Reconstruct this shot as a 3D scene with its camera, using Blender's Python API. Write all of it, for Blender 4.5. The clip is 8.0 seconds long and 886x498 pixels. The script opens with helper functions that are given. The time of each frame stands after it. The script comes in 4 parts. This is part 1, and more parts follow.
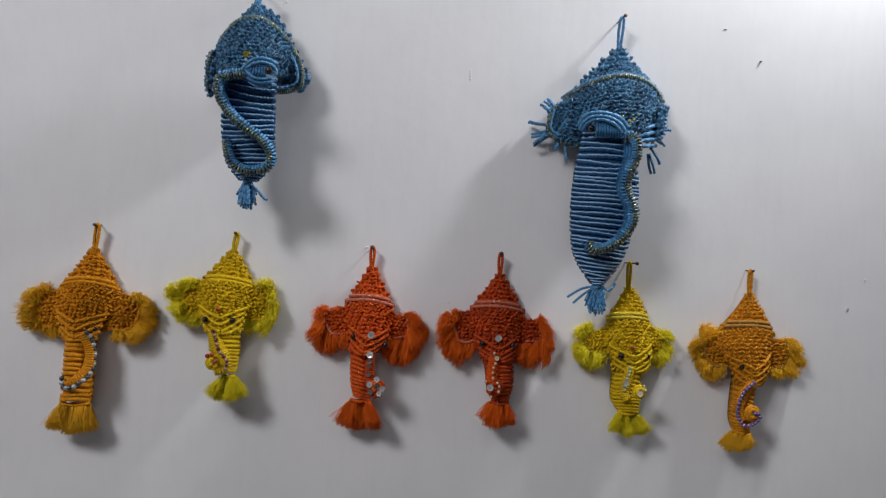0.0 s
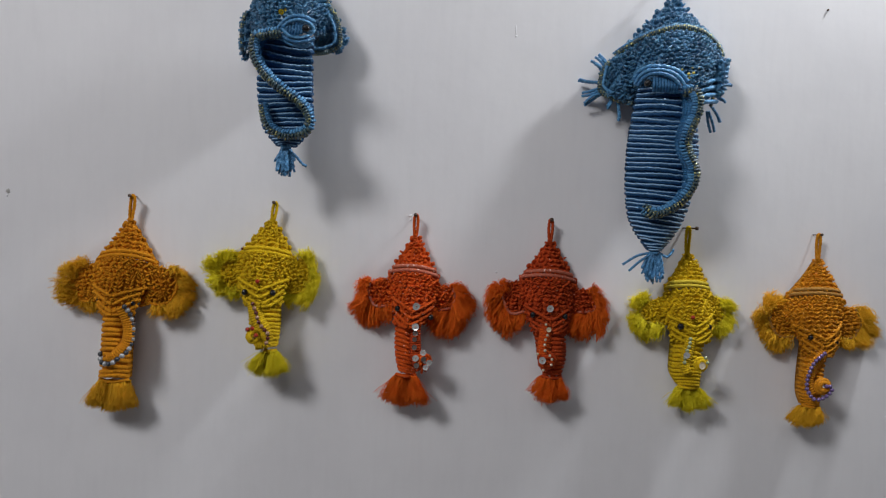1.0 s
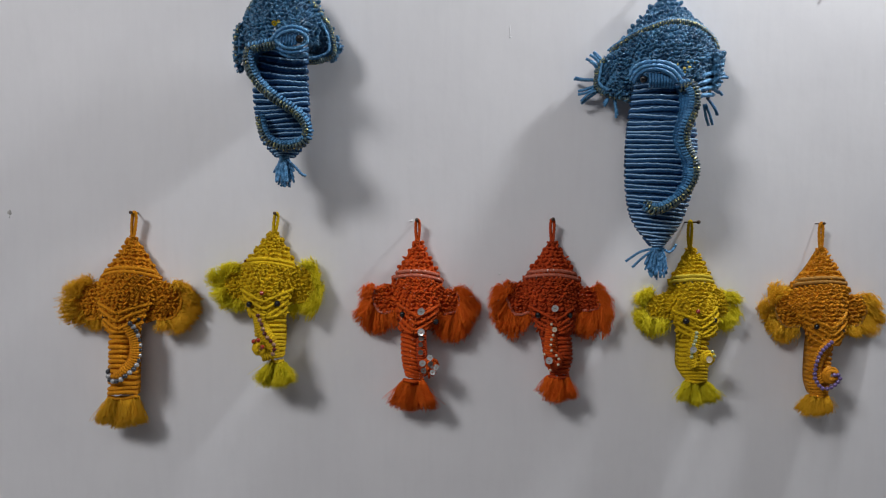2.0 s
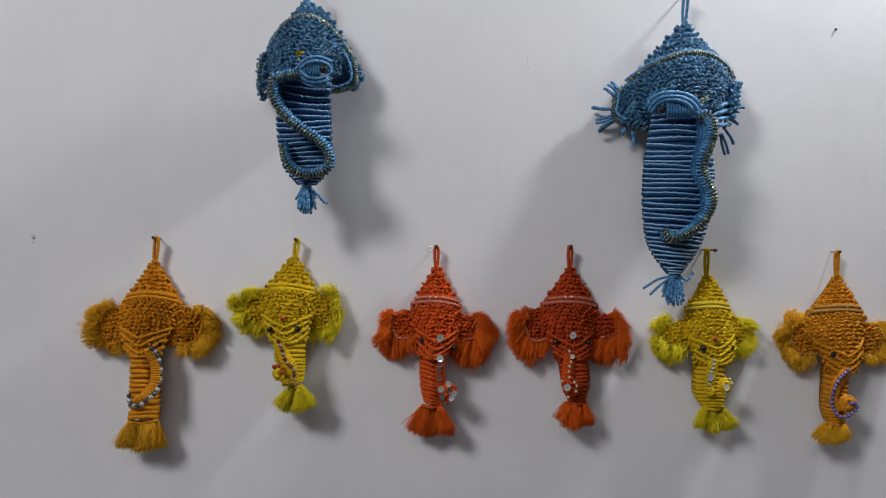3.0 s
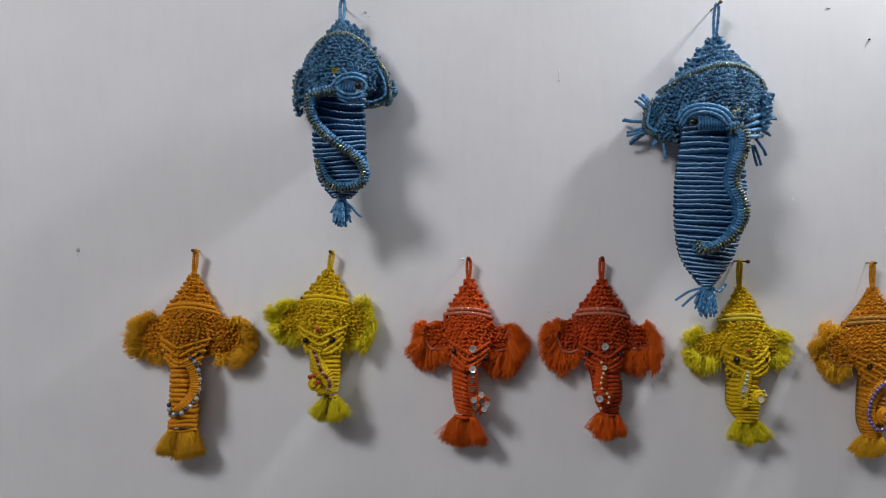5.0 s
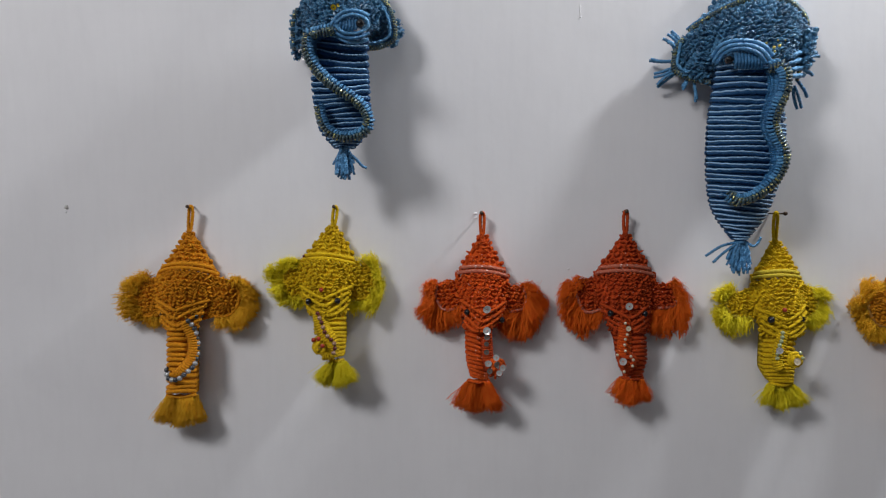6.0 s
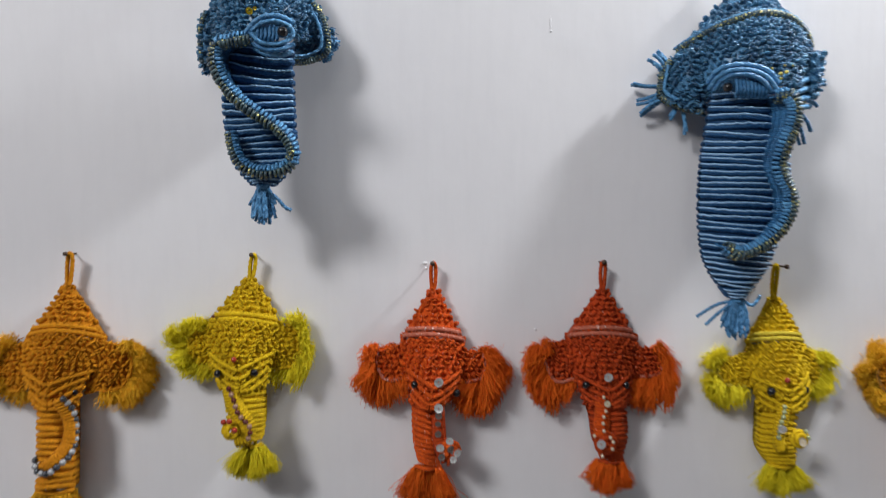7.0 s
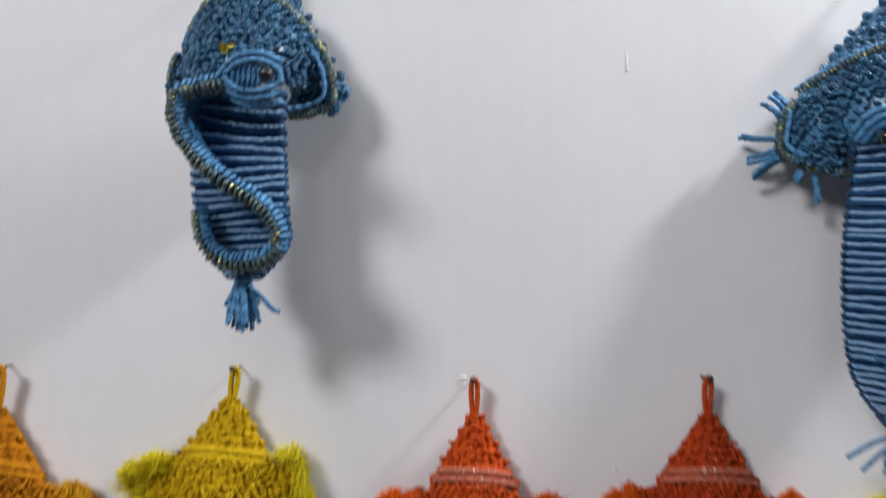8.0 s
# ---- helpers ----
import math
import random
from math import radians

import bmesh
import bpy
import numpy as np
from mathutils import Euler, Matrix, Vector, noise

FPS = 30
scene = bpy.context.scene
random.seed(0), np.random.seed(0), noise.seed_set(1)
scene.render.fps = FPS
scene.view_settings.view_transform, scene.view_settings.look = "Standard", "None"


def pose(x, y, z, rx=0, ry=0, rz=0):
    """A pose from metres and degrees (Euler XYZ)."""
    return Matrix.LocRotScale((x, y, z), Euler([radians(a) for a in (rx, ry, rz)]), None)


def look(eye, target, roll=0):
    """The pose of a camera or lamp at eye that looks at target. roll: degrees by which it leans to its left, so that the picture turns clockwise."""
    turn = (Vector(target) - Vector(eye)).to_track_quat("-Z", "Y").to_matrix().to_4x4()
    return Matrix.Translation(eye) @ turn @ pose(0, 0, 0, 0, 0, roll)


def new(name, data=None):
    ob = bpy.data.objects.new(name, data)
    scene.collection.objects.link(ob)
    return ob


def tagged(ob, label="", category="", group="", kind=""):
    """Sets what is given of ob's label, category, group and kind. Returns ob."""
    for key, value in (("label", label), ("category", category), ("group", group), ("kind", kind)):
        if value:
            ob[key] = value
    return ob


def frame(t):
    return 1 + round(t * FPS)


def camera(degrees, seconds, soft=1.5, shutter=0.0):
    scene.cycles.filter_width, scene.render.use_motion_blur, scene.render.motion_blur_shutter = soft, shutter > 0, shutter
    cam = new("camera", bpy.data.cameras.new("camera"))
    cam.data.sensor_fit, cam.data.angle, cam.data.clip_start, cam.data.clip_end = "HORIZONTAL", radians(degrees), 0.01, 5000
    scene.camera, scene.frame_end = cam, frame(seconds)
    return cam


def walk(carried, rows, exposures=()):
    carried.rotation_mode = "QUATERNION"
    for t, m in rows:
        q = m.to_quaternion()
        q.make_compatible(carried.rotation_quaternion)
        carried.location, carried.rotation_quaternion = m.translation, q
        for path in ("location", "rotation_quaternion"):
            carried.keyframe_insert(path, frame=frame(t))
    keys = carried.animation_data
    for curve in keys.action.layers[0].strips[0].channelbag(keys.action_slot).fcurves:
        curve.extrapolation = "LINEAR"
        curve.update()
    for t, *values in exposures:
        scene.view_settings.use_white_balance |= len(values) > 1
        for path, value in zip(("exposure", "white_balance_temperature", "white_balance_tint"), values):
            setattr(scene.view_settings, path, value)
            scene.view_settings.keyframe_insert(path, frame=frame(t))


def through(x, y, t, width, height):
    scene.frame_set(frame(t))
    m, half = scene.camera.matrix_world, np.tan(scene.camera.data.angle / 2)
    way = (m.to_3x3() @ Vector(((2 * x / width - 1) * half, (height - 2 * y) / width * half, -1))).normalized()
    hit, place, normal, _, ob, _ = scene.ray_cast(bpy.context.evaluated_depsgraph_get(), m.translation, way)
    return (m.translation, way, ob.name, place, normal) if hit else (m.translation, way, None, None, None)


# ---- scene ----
cam = camera(62.7, 8.0, soft=1.1, shutter=0.5)
PATH = [
    (0, (-0.047, -0.566, 1.501), (0.137, 1.425, 1.484), 3.1),
    (0.5, (-0.048, -0.552, 1.496), (0.111, 1.441, 1.443), 2.6),
    (1, (-0.056, -0.539, 1.486), (0.046, 1.457, 1.429), 2.2),
    (1.2, (-0.054, -0.539, 1.483), (0.045, 1.458, 1.437), 2.6),
    (2.3, (-0.059, -0.539, 1.495), (0.035, 1.458, 1.426), -0.7),
    (2.5, (-0.066, -0.54, 1.497), (0.024, 1.457, 1.445), -0.1),
    (3, (-0.068, -0.543, 1.499), (0.02, 1.455, 1.477), 0.2),
    (3.5, (-0.069, -0.544, 1.498), (0.014, 1.454, 1.48), 0.0),
    (4, (-0.07, -0.545, 1.5), (-0.006, 1.454, 1.494), 0.1),
    (4.2, (-0.07, -0.543, 1.498), (-0.007, 1.456, 1.478), -0.2),
    (5.3, (-0.074, -0.551, 1.503), (-0.064, 1.449, 1.512), 0.2),
    (5.5, (-0.074, -0.544, 1.504), (-0.063, 1.455, 1.449), 0.2),
    (6, (-0.071, -0.513, 1.498), (-0.093, 1.484, 1.387), -0.4),
    (6.5, (-0.068, -0.471, 1.501), (-0.004, 1.526, 1.424), -0.1),
    (7, (-0.07, -0.425, 1.521), (0.056, 1.569, 1.435), 0.1),
    (7.2, (-0.074, -0.403, 1.528), (0.032, 1.593, 1.478), 0.0),
    (7.5, (-0.085, -0.373, 1.534), (0.008, 1.624, 1.603), 0.5),
    (7.7, (-0.078, -0.35, 1.528), (-0.054, 1.648, 1.613), 0.8),
    (7.8, (-0.077, -0.339, 1.535), (-0.041, 1.661, 1.553), 0.1),
    (7.9, (-0.069, -0.329, 1.536), (-0.041, 1.671, 1.568), 0.1),
    (8, (-0.06, -0.32, 1.537), (-0.075, 1.678, 1.623), -0.2),
]
walk(cam, [(t, look(eye, target, roll)) for t, eye, target, roll in PATH],
     exposures=[(0, 0.06), (1, 0.03), (4, 0.03), (5.5, 0.03), (6, 0.06), (6.5, 0.23), (7, 0.36), (8, 0.39)])

# ---- world and lamps ----
world = bpy.data.worlds.new("dim_room_air")
scene.world = world
world.use_nodes = True
world.node_tree.nodes["Background"].inputs[0].default_value = (0.80, 0.88, 1.0, 1)
world.node_tree.nodes["Background"].inputs[1].default_value = 0.02


def lamp(name, place, aim, watts, size, colour):
    data = bpy.data.lights.new(name, "AREA")
    data.shape, data.size, data.energy, data.color = "DISK", size, watts, colour
    ob = new(name, data)
    ob.matrix_world = look(place, aim)
    return ob


# a lamp high on the same wall, a room lamp off to the other side, and a weak added fill deep in the room
lamp("wall_lamp_light", (0.43, -0.10, 2.02), (-0.26, 0.0, 1.60), 4.35, 0.075, (0.925, 0.96, 1.0))
lamp("room_lamp_light", (-1.17, -1.38, 2.64), (0.05, 0.0, 1.55), 19.8, 0.5, (0.975, 0.975, 1.0))
# added fill without a known source, softens the shadows
lamp("fill_light", (-0.2, -1.5, 2.62), (-0.1, -0.4, 1.2), 2.9, 0.9, (0.95, 0.96, 1.0))


# ---- materials ----
def nodes_of(name):
    m = bpy.data.materials.new(name)
    m.use_nodes = True
    nt = m.node_tree
    return m, nt, nt.nodes["Principled BSDF"]


def mix_of(nt, fac, a, b):
    n = nt.nodes.new("ShaderNodeMix")
    n.data_type = "RGBA"
    nt.links.new(fac, n.inputs["Factor"])
    for sock, v in ((n.inputs["A"], a), (n.inputs["B"], b)):
        if isinstance(v, tuple):
            sock.default_value = (*v, 1)
        else:
            nt.links.new(v, sock)
    return n.outputs["Result"]


def noise_of(nt, scale, detail=3, coord="Object", rough=0.6):
    tc = nt.nodes.new("ShaderNodeTexCoord")
    n = nt.nodes.new("ShaderNodeTexNoise")
    n.inputs["Scale"].default_value, n.inputs["Detail"].default_value = scale, detail
    n.inputs["Roughness"].default_value = rough
    nt.links.new(tc.outputs[coord], n.inputs["Vector"])
    return n.outputs["Fac"]


def ramp_of(nt, fac, lo, hi):
    n = nt.nodes.new("ShaderNodeMapRange")
    n.inputs["From Min"].default_value, n.inputs["From Max"].default_value = lo, hi
    nt.links.new(fac, n.inputs["Value"])
    return n.outputs["Result"]


def yarn(name, dark, light, rough=0.85, sheen=0.12, spec=0.2, glint=None, bump=0.5, amount=0.66, coat=0.0, through=0.0, deep=0.6, tint=None, fuzz=0.5):
    """Twisted cord: colour varies strand by strand and along the fibre, with a diagonal twist as relief."""
    m, nt, p = nodes_of(name)
    geo = nt.nodes.new("ShaderNodeNewGeometry")
    patch = ramp_of(nt, noise_of(nt, 60, 2), 0.3, 0.7)
    add = nt.nodes.new("ShaderNodeMath")
    add.operation = "MULTIPLY_ADD"
    nt.links.new(geo.outputs["Random Per Island"], add.inputs[0])
    add.inputs[1].default_value = 0.6
    sc = nt.nodes.new("ShaderNodeMath")
    sc.operation = "MULTIPLY"
    nt.links.new(patch, sc.inputs[0])
    sc.inputs[1].default_value = 0.4
    nt.links.new(sc.outputs[0], add.inputs[2])
    col = mix_of(nt, add.outputs[0], dark, light)
    fibre = ramp_of(nt, noise_of(nt, 1100, 3), 0.36, 0.64)
    low = tuple(c * deep for c in dark)
    col = mix_of(nt, ramp_of(nt, fibre, -0.7, 1.0), low, col)
    uv = nt.nodes.new("ShaderNodeUVMap")
    wave = nt.nodes.new("ShaderNodeTexWave")
    wave.bands_direction = "DIAGONAL"
    wave.inputs["Scale"].default_value, wave.inputs["Distortion"].default_value = 1.0, 0.6
    nt.links.new(uv.outputs[0], wave.inputs["Vector"])
    b = nt.nodes.new("ShaderNodeBump")
    b.inputs["Strength"].default_value, b.inputs["Distance"].default_value = bump, 0.0006
    nt.links.new(wave.outputs["Fac"], b.inputs["Height"])
    b2 = nt.nodes.new("ShaderNodeBump")
    b2.inputs["Strength"].default_value, b2.inputs["Distance"].default_value = fuzz, 0.0004
    nt.links.new(fibre, b2.inputs["Height"])
    nt.links.new(b.outputs[0], b2.inputs["Normal"])
    nt.links.new(b2.outputs[0], p.inputs["Normal"])
    p.inputs["Roughness"].default_value = rough
    p.inputs["Specular IOR Level"].default_value = spec
    if tint:
        p.inputs["Specular Tint"].default_value = (*tint, 1)
    p.inputs["Sheen Weight"].default_value, p.inputs["Sheen Roughness"].default_value = sheen, 0.5
    p.inputs["Sheen Tint"].default_value = (*[min(1, c * 1.4 + 0.1) for c in light], 1)
    p.inputs["Coat Weight"].default_value, p.inputs["Coat Roughness"].default_value = coat, 0.22
    if glint:
        g = ramp_of(nt, noise_of(nt, 650, 1), amount, amount + 0.03)
        col = mix_of(nt, g, col, glint)
        nt.links.new(g, p.inputs["Metallic"])
    nt.links.new(col, p.inputs["Base Color"])
    if through:
        thin, both = nt.nodes.new("ShaderNodeBsdfTranslucent"), nt.nodes.new("ShaderNodeMixShader")
        nt.links.new(col, thin.inputs["Color"])
        both.inputs[0].default_value = through
        nt.links.new(p.outputs[0], both.inputs[1])
        nt.links.new(thin.outputs[0], both.inputs[2])
        nt.links.new(both.outputs[0], nt.nodes["Material Output"].inputs["Surface"])
    return m


def shiny(name, colour, rough=0.2, metal=0.0, spec=0.6, coat=0.0):
    m, nt, p = nodes_of(name)
    n = ramp_of(nt, noise_of(nt, 700, 2), 0.2, 0.8)
    nt.links.new(mix_of(nt, n, tuple(c * 0.75 for c in colour), tuple(min(1, c * 1.15) for c in colour)), p.inputs["Base Color"])
    p.inputs["Roughness"].default_value, p.inputs["Metallic"].default_value = rough, metal
    p.inputs["Specular IOR Level"].default_value, p.inputs["Coat Weight"].default_value = spec, coat
    return m


ORANGE = yarn("orange_cotton_yarn", (0.56, 0.195, 0.005), (0.86, 0.36, 0.012))
ORANGE_TUFT = yarn("orange_yarn_tuft", (0.92, 0.45, 0.014), (1.0, 0.63, 0.045), bump=0.1, through=0.22, deep=0.95)
ORANGE_GLITTER = yarn("orange_yarn_with_glints", (0.52, 0.180, 0.005), (0.82, 0.34, 0.012), glint=(1.0, 0.72, 0.3), amount=0.70)
BROWN_RIM = yarn("brownish_orange_rim_cord", (0.30, 0.13, 0.02), (0.52, 0.28, 0.07))
YELLOW = yarn("yellow_cotton_yarn", (0.55, 0.335, 0.004), (0.90, 0.61, 0.010))
YELLOW_TUFT = yarn("yellow_yarn_tuft", (0.92, 0.74, 0.012), (1.0, 0.90, 0.05), bump=0.1, through=0.22, deep=0.95)
YELLOW_RIM = yarn("pale_yellow_rim_cord", (0.50, 0.36, 0.02), (0.72, 0.57, 0.06))
RED = yarn("red_orange_yarn", (0.52, 0.058, 0.006), (0.86, 0.135, 0.010), glint=(0.95, 0.75, 0.65), amount=0.72)
RED_TUFT = yarn("red_orange_yarn_tuft", (0.90, 0.125, 0.007), (1.0, 0.23, 0.018), bump=0.1, through=0.22, deep=0.95)
RED_DEEP = yarn("deep_red_orange_yarn", (0.38, 0.038, 0.006), (0.66, 0.085, 0.010), glint=(0.9, 0.62, 0.5), amount=0.74)
RED_RIM = yarn("silvery_pink_rim_cord", (0.44, 0.08, 0.035), (0.62, 0.22, 0.14), rough=0.5, glint=(0.95, 0.85, 0.8), amount=0.67)
BLUE = yarn("blue_satin_cord", (0.014, 0.09, 0.23), (0.07, 0.30, 0.62), rough=0.44, sheen=0.0, spec=1.0, coat=0.08, bump=1.0, tint=(0.6, 0.85, 1.0), fuzz=0.8)
BLUE_KNOT = yarn("blue_satin_knots", (0.010, 0.052, 0.14), (0.15, 0.48, 0.82), rough=0.40, sheen=0.0, spec=1.0, coat=0.22, bump=1.0, tint=(0.55, 0.82, 1.0), fuzz=0.8, glint=(0.50, 0.54, 0.18), amount=0.77)
BLUE_TUFT = yarn("blue_cord_ends", (0.03, 0.15, 0.35), (0.16, 0.47, 0.82), rough=0.44, sheen=0.0, spec=1.0, coat=0.08, bump=1.0, tint=(0.6, 0.85, 1.0), fuzz=0.8)
# Light put into two rib colours: dark body, pale highlight along the top.
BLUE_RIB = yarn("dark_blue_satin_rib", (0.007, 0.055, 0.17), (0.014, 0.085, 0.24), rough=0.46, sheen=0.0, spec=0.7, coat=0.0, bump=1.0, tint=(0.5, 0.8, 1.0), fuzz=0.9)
BLUE_RIB_HIGHLIGHT = yarn("pale_blue_rib_highlight", (0.26, 0.49, 0.76), (0.44, 0.66, 0.90), rough=0.36, sheen=0.0, spec=1.0, coat=0.1, tint=(0.7, 0.88, 1.0))
# Dark colour behind the cords, put in as the shade of their gaps.
BLUE_SHADE = yarn("dark_blue_gap_shade", (0.012, 0.05, 0.13), (0.025, 0.09, 0.20), rough=0.7, sheen=0.0)
GOLD = yarn("gold_and_dark_blue_thread", (0.025, 0.06, 0.10), (0.12, 0.20, 0.20), rough=0.35, spec=0.6, glint=(0.72, 0.66, 0.24), amount=0.60)
BLACK_BEAD = shiny("black_glass_bead", (0.006, 0.006, 0.008), 0.1, 0, 0.7)
GREY_BEAD = shiny("blue_grey_pearl_bead", (0.05, 0.055, 0.065), 0.25, 0.2, 0.7, 0.3)
PALE_BEAD = shiny("pale_blue_pearl_bead", (0.44, 0.45, 0.46), 0.2, 0.3, 0.7, 0.3)
LILAC_BEAD = shiny("lilac_pearl_bead", (0.17, 0.115, 0.28), 0.22, 0.2, 0.7, 0.3)
TAN_BEAD = shiny("tan_pearl_bead", (0.36, 0.20, 0.12), 0.2, 0.1, 0.7, 0.3)
MAROON_BEAD = shiny("maroon_glass_bead", (0.10, 0.014, 0.009), 0.15, 0, 0.7, 0.3)
PEARL = shiny("cream_pearl_bead", (0.66, 0.56, 0.40), 0.2, 0.1, 0.7, 0.3)
GREEN_BEAD = shiny("pale_green_glass_bead", (0.38, 0.42, 0.22), 0.2, 0.1, 0.7, 0.2)
GOLD_KNOT = shiny("dull_gold_thread_knot", (0.46, 0.40, 0.10), 0.35, 0.7)
GOLD_BEAD = shiny("gold_sequin", (0.9, 0.68, 0.05), 0.18, 0.9)
SEQUIN = shiny("silver_sequin", (0.86, 0.86, 0.84), 0.25, 0.55, 0.7, 0.3)
SEQUIN_GREY = shiny("tarnished_sequin", (0.22, 0.19, 0.17), 0.3, 0.6)
RED_BEAD = shiny("red_glass_bead", (0.34, 0.03, 0.012), 0.15, 0, 0.7)
STEEL = shiny("rusty_nail_steel", (0.10, 0.065, 0.045), 0.5, 0.7)


def plaster(name, base, low, bump=0.07):
    """Painted plaster: brushed unevenness, faint stains and a fine grain."""
    m, nt, p = nodes_of(name)
    tc = nt.nodes.new("ShaderNodeTexCoord")
    mp = nt.nodes.new("ShaderNodeMapping")
    mp.inputs["Scale"].default_value = (1.0, 1.0, 0.16)
    nt.links.new(tc.outputs["Object"], mp.inputs["Vector"])
    brush = nt.nodes.new("ShaderNodeTexNoise")
    brush.inputs["Scale"].default_value, brush.inputs["Detail"].default_value = 160, 4
    nt.links.new(mp.outputs[0], brush.inputs["Vector"])
    stain = ramp_of(nt, noise_of(nt, 7, 4), 0.35, 0.75)
    col = mix_of(nt, stain, base, low)
    col = mix_of(nt, ramp_of(nt, brush.outputs["Fac"], 0.45, 4.0), col, tuple(c * 0.8 for c in low))
    nt.links.new(col, p.inputs["Base Color"])
    p.inputs["Roughness"].default_value = 0.55
    p.inputs["Specular IOR Level"].default_value = 0.3
    b = nt.nodes.new("ShaderNodeBump")
    b.inputs["Strength"].default_value, b.inputs["Distance"].default_value = bump, 0.0012
    nt.links.new(brush.outputs["Fac"], b.inputs["Height"])
    b2 = nt.nodes.new("ShaderNodeBump")
    b2.inputs["Strength"].default_value, b2.inputs["Distance"].default_value = bump * 1.6, 0.003
    nt.links.new(noise_of(nt, 28, 3), b2.inputs["Height"])
    nt.links.new(b.outputs[0], b2.inputs["Normal"])
    nt.links.new(b2.outputs[0], p.inputs["Normal"])
    return m


WALL_PAINT = plaster("white_wall_paint", (0.80, 0.79, 0.80), (0.73, 0.72, 0.735))
# Mid grey for the unseen walls and ceiling, to hold down bounced light.
UNSEEN_GREY = plaster("unseen_room_grey", (0.42, 0.42, 0.43), (0.36, 0.36, 0.38))
FLOOR_TILE = plaster("grey_cement_floor", (0.42, 0.40, 0.38), (0.34, 0.33, 0.31))
CHIP = plaster("bare_plaster_chip", (0.56, 0.54, 0.52), (0.44, 0.42, 0.40))


# ---- mesh helpers; local plan of a hanging in millimetres: x right, d out from the wall, z up from its nail ----
def V(p):
    return Vector((p[0] * 0.001, -p[1] * 0.001, p[2] * 0.001))


def finish(name, bm, material, parent=None, label="", smooth=True):
    me = bpy.data.meshes.new(name)
    bmesh.ops.recalc_face_normals(bm, faces=bm.faces[:])
    for f in bm.faces:
        f.smooth = smooth
    bm.to_mesh(me)
    bm.free()
    me.materials.append(material)
    ob = new(name, me)
    if parent:
        ob.parent = parent
    if label:
        tagged(ob, label)
    return ob


part = finish


def fresh():
    bm = bmesh.new()
    bm.loops.layers.uv.new("UVMap")
    return bm


def curve_points(pts, n):
    """n points along a smooth curve through pts."""
    pts = [Vector(p) for p in pts]
    if len(pts) == 2:
        return [pts[0].lerp(pts[1], i / (n - 1)) for i in range(n)]
    ext = [pts[0] * 2 - pts[1]] + pts + [pts[-1] * 2 - pts[-2]]
    out = []
    for i in range(n):
        f = i / (n - 1) * (len(pts) - 1)
        k = min(int(f), len(pts) - 2)
        u = f - k
        a, b, c, d = ext[k:k + 4]
        out.append(0.5 * (2 * b + (c - a) * u + (2 * a - 5 * b + 4 * c - d) * u * u + (3 * b - a - 3 * c + d) * u ** 3))
    return out


def even_points(pts, step):
    """Points about step apart along a smooth curve through pts (same unit as pts)."""
    fine = curve_points(pts, 24 * len(pts))
    out, run = [fine[0]], 0.0
    for a, b in zip(fine, fine[1:]):
        run += (b - a).length
        if run >= step:
            out.append(b)
            run = 0.0
    return out


def tube(bm, pts, radius, sides=6, taper=1.0, twist=2.4, ply=0.0):
    """A cord through pts (metres), closed at both ends; radius in metres. ply: how deep the twist of its three plies is cut."""
    uv = bm.loops.layers.uv.active
    rings, run, n = [], 0.0, len(pts)
    up = Vector((0, -1, 0.15))
    for i, p in enumerate(pts):
        way = (pts[min(i + 1, n - 1)] - pts[max(i - 1, 0)])
        if way.length < 1e-9:
            way = Vector((0, 0, -1))
        way.normalize()
        side = way.cross(up)
        if side.length < 0.05:
            side = way.cross(Vector((1, 0, 0)))
        side.normalize()
        top = side.cross(way)
        r = radius * (1 + (taper - 1) * i / max(n - 1, 1))
        if i:
            run += (p - pts[i - 1]).length
        ring = [bm.verts.new(p + (side * math.cos(a) + top * math.sin(a)) * r * (1 + ply * math.cos(3 * a + run / (radius * 0.42)))) for a in (2 * math.pi * k / sides for k in range(sides))]
        rings.append((ring, run / (radius * twist)))
    for (ra, ua), (rb, ub) in zip(rings, rings[1:]):
        for k in range(sides):
            j = (k + 1) % sides
            f = bm.faces.new((ra[k], ra[j], rb[j], rb[k]))
            for loop, (u, v) in zip(f.loops, ((ua, k / sides), (ua, (k + 1) / sides), (ub, (k + 1) / sides), (ub, k / sides))):
                loop[uv].uv = (u * 0.32, v * 0.32)
    bm.faces.new(rings[0][0][::-1])
    bm.faces.new(rings[-1][0])


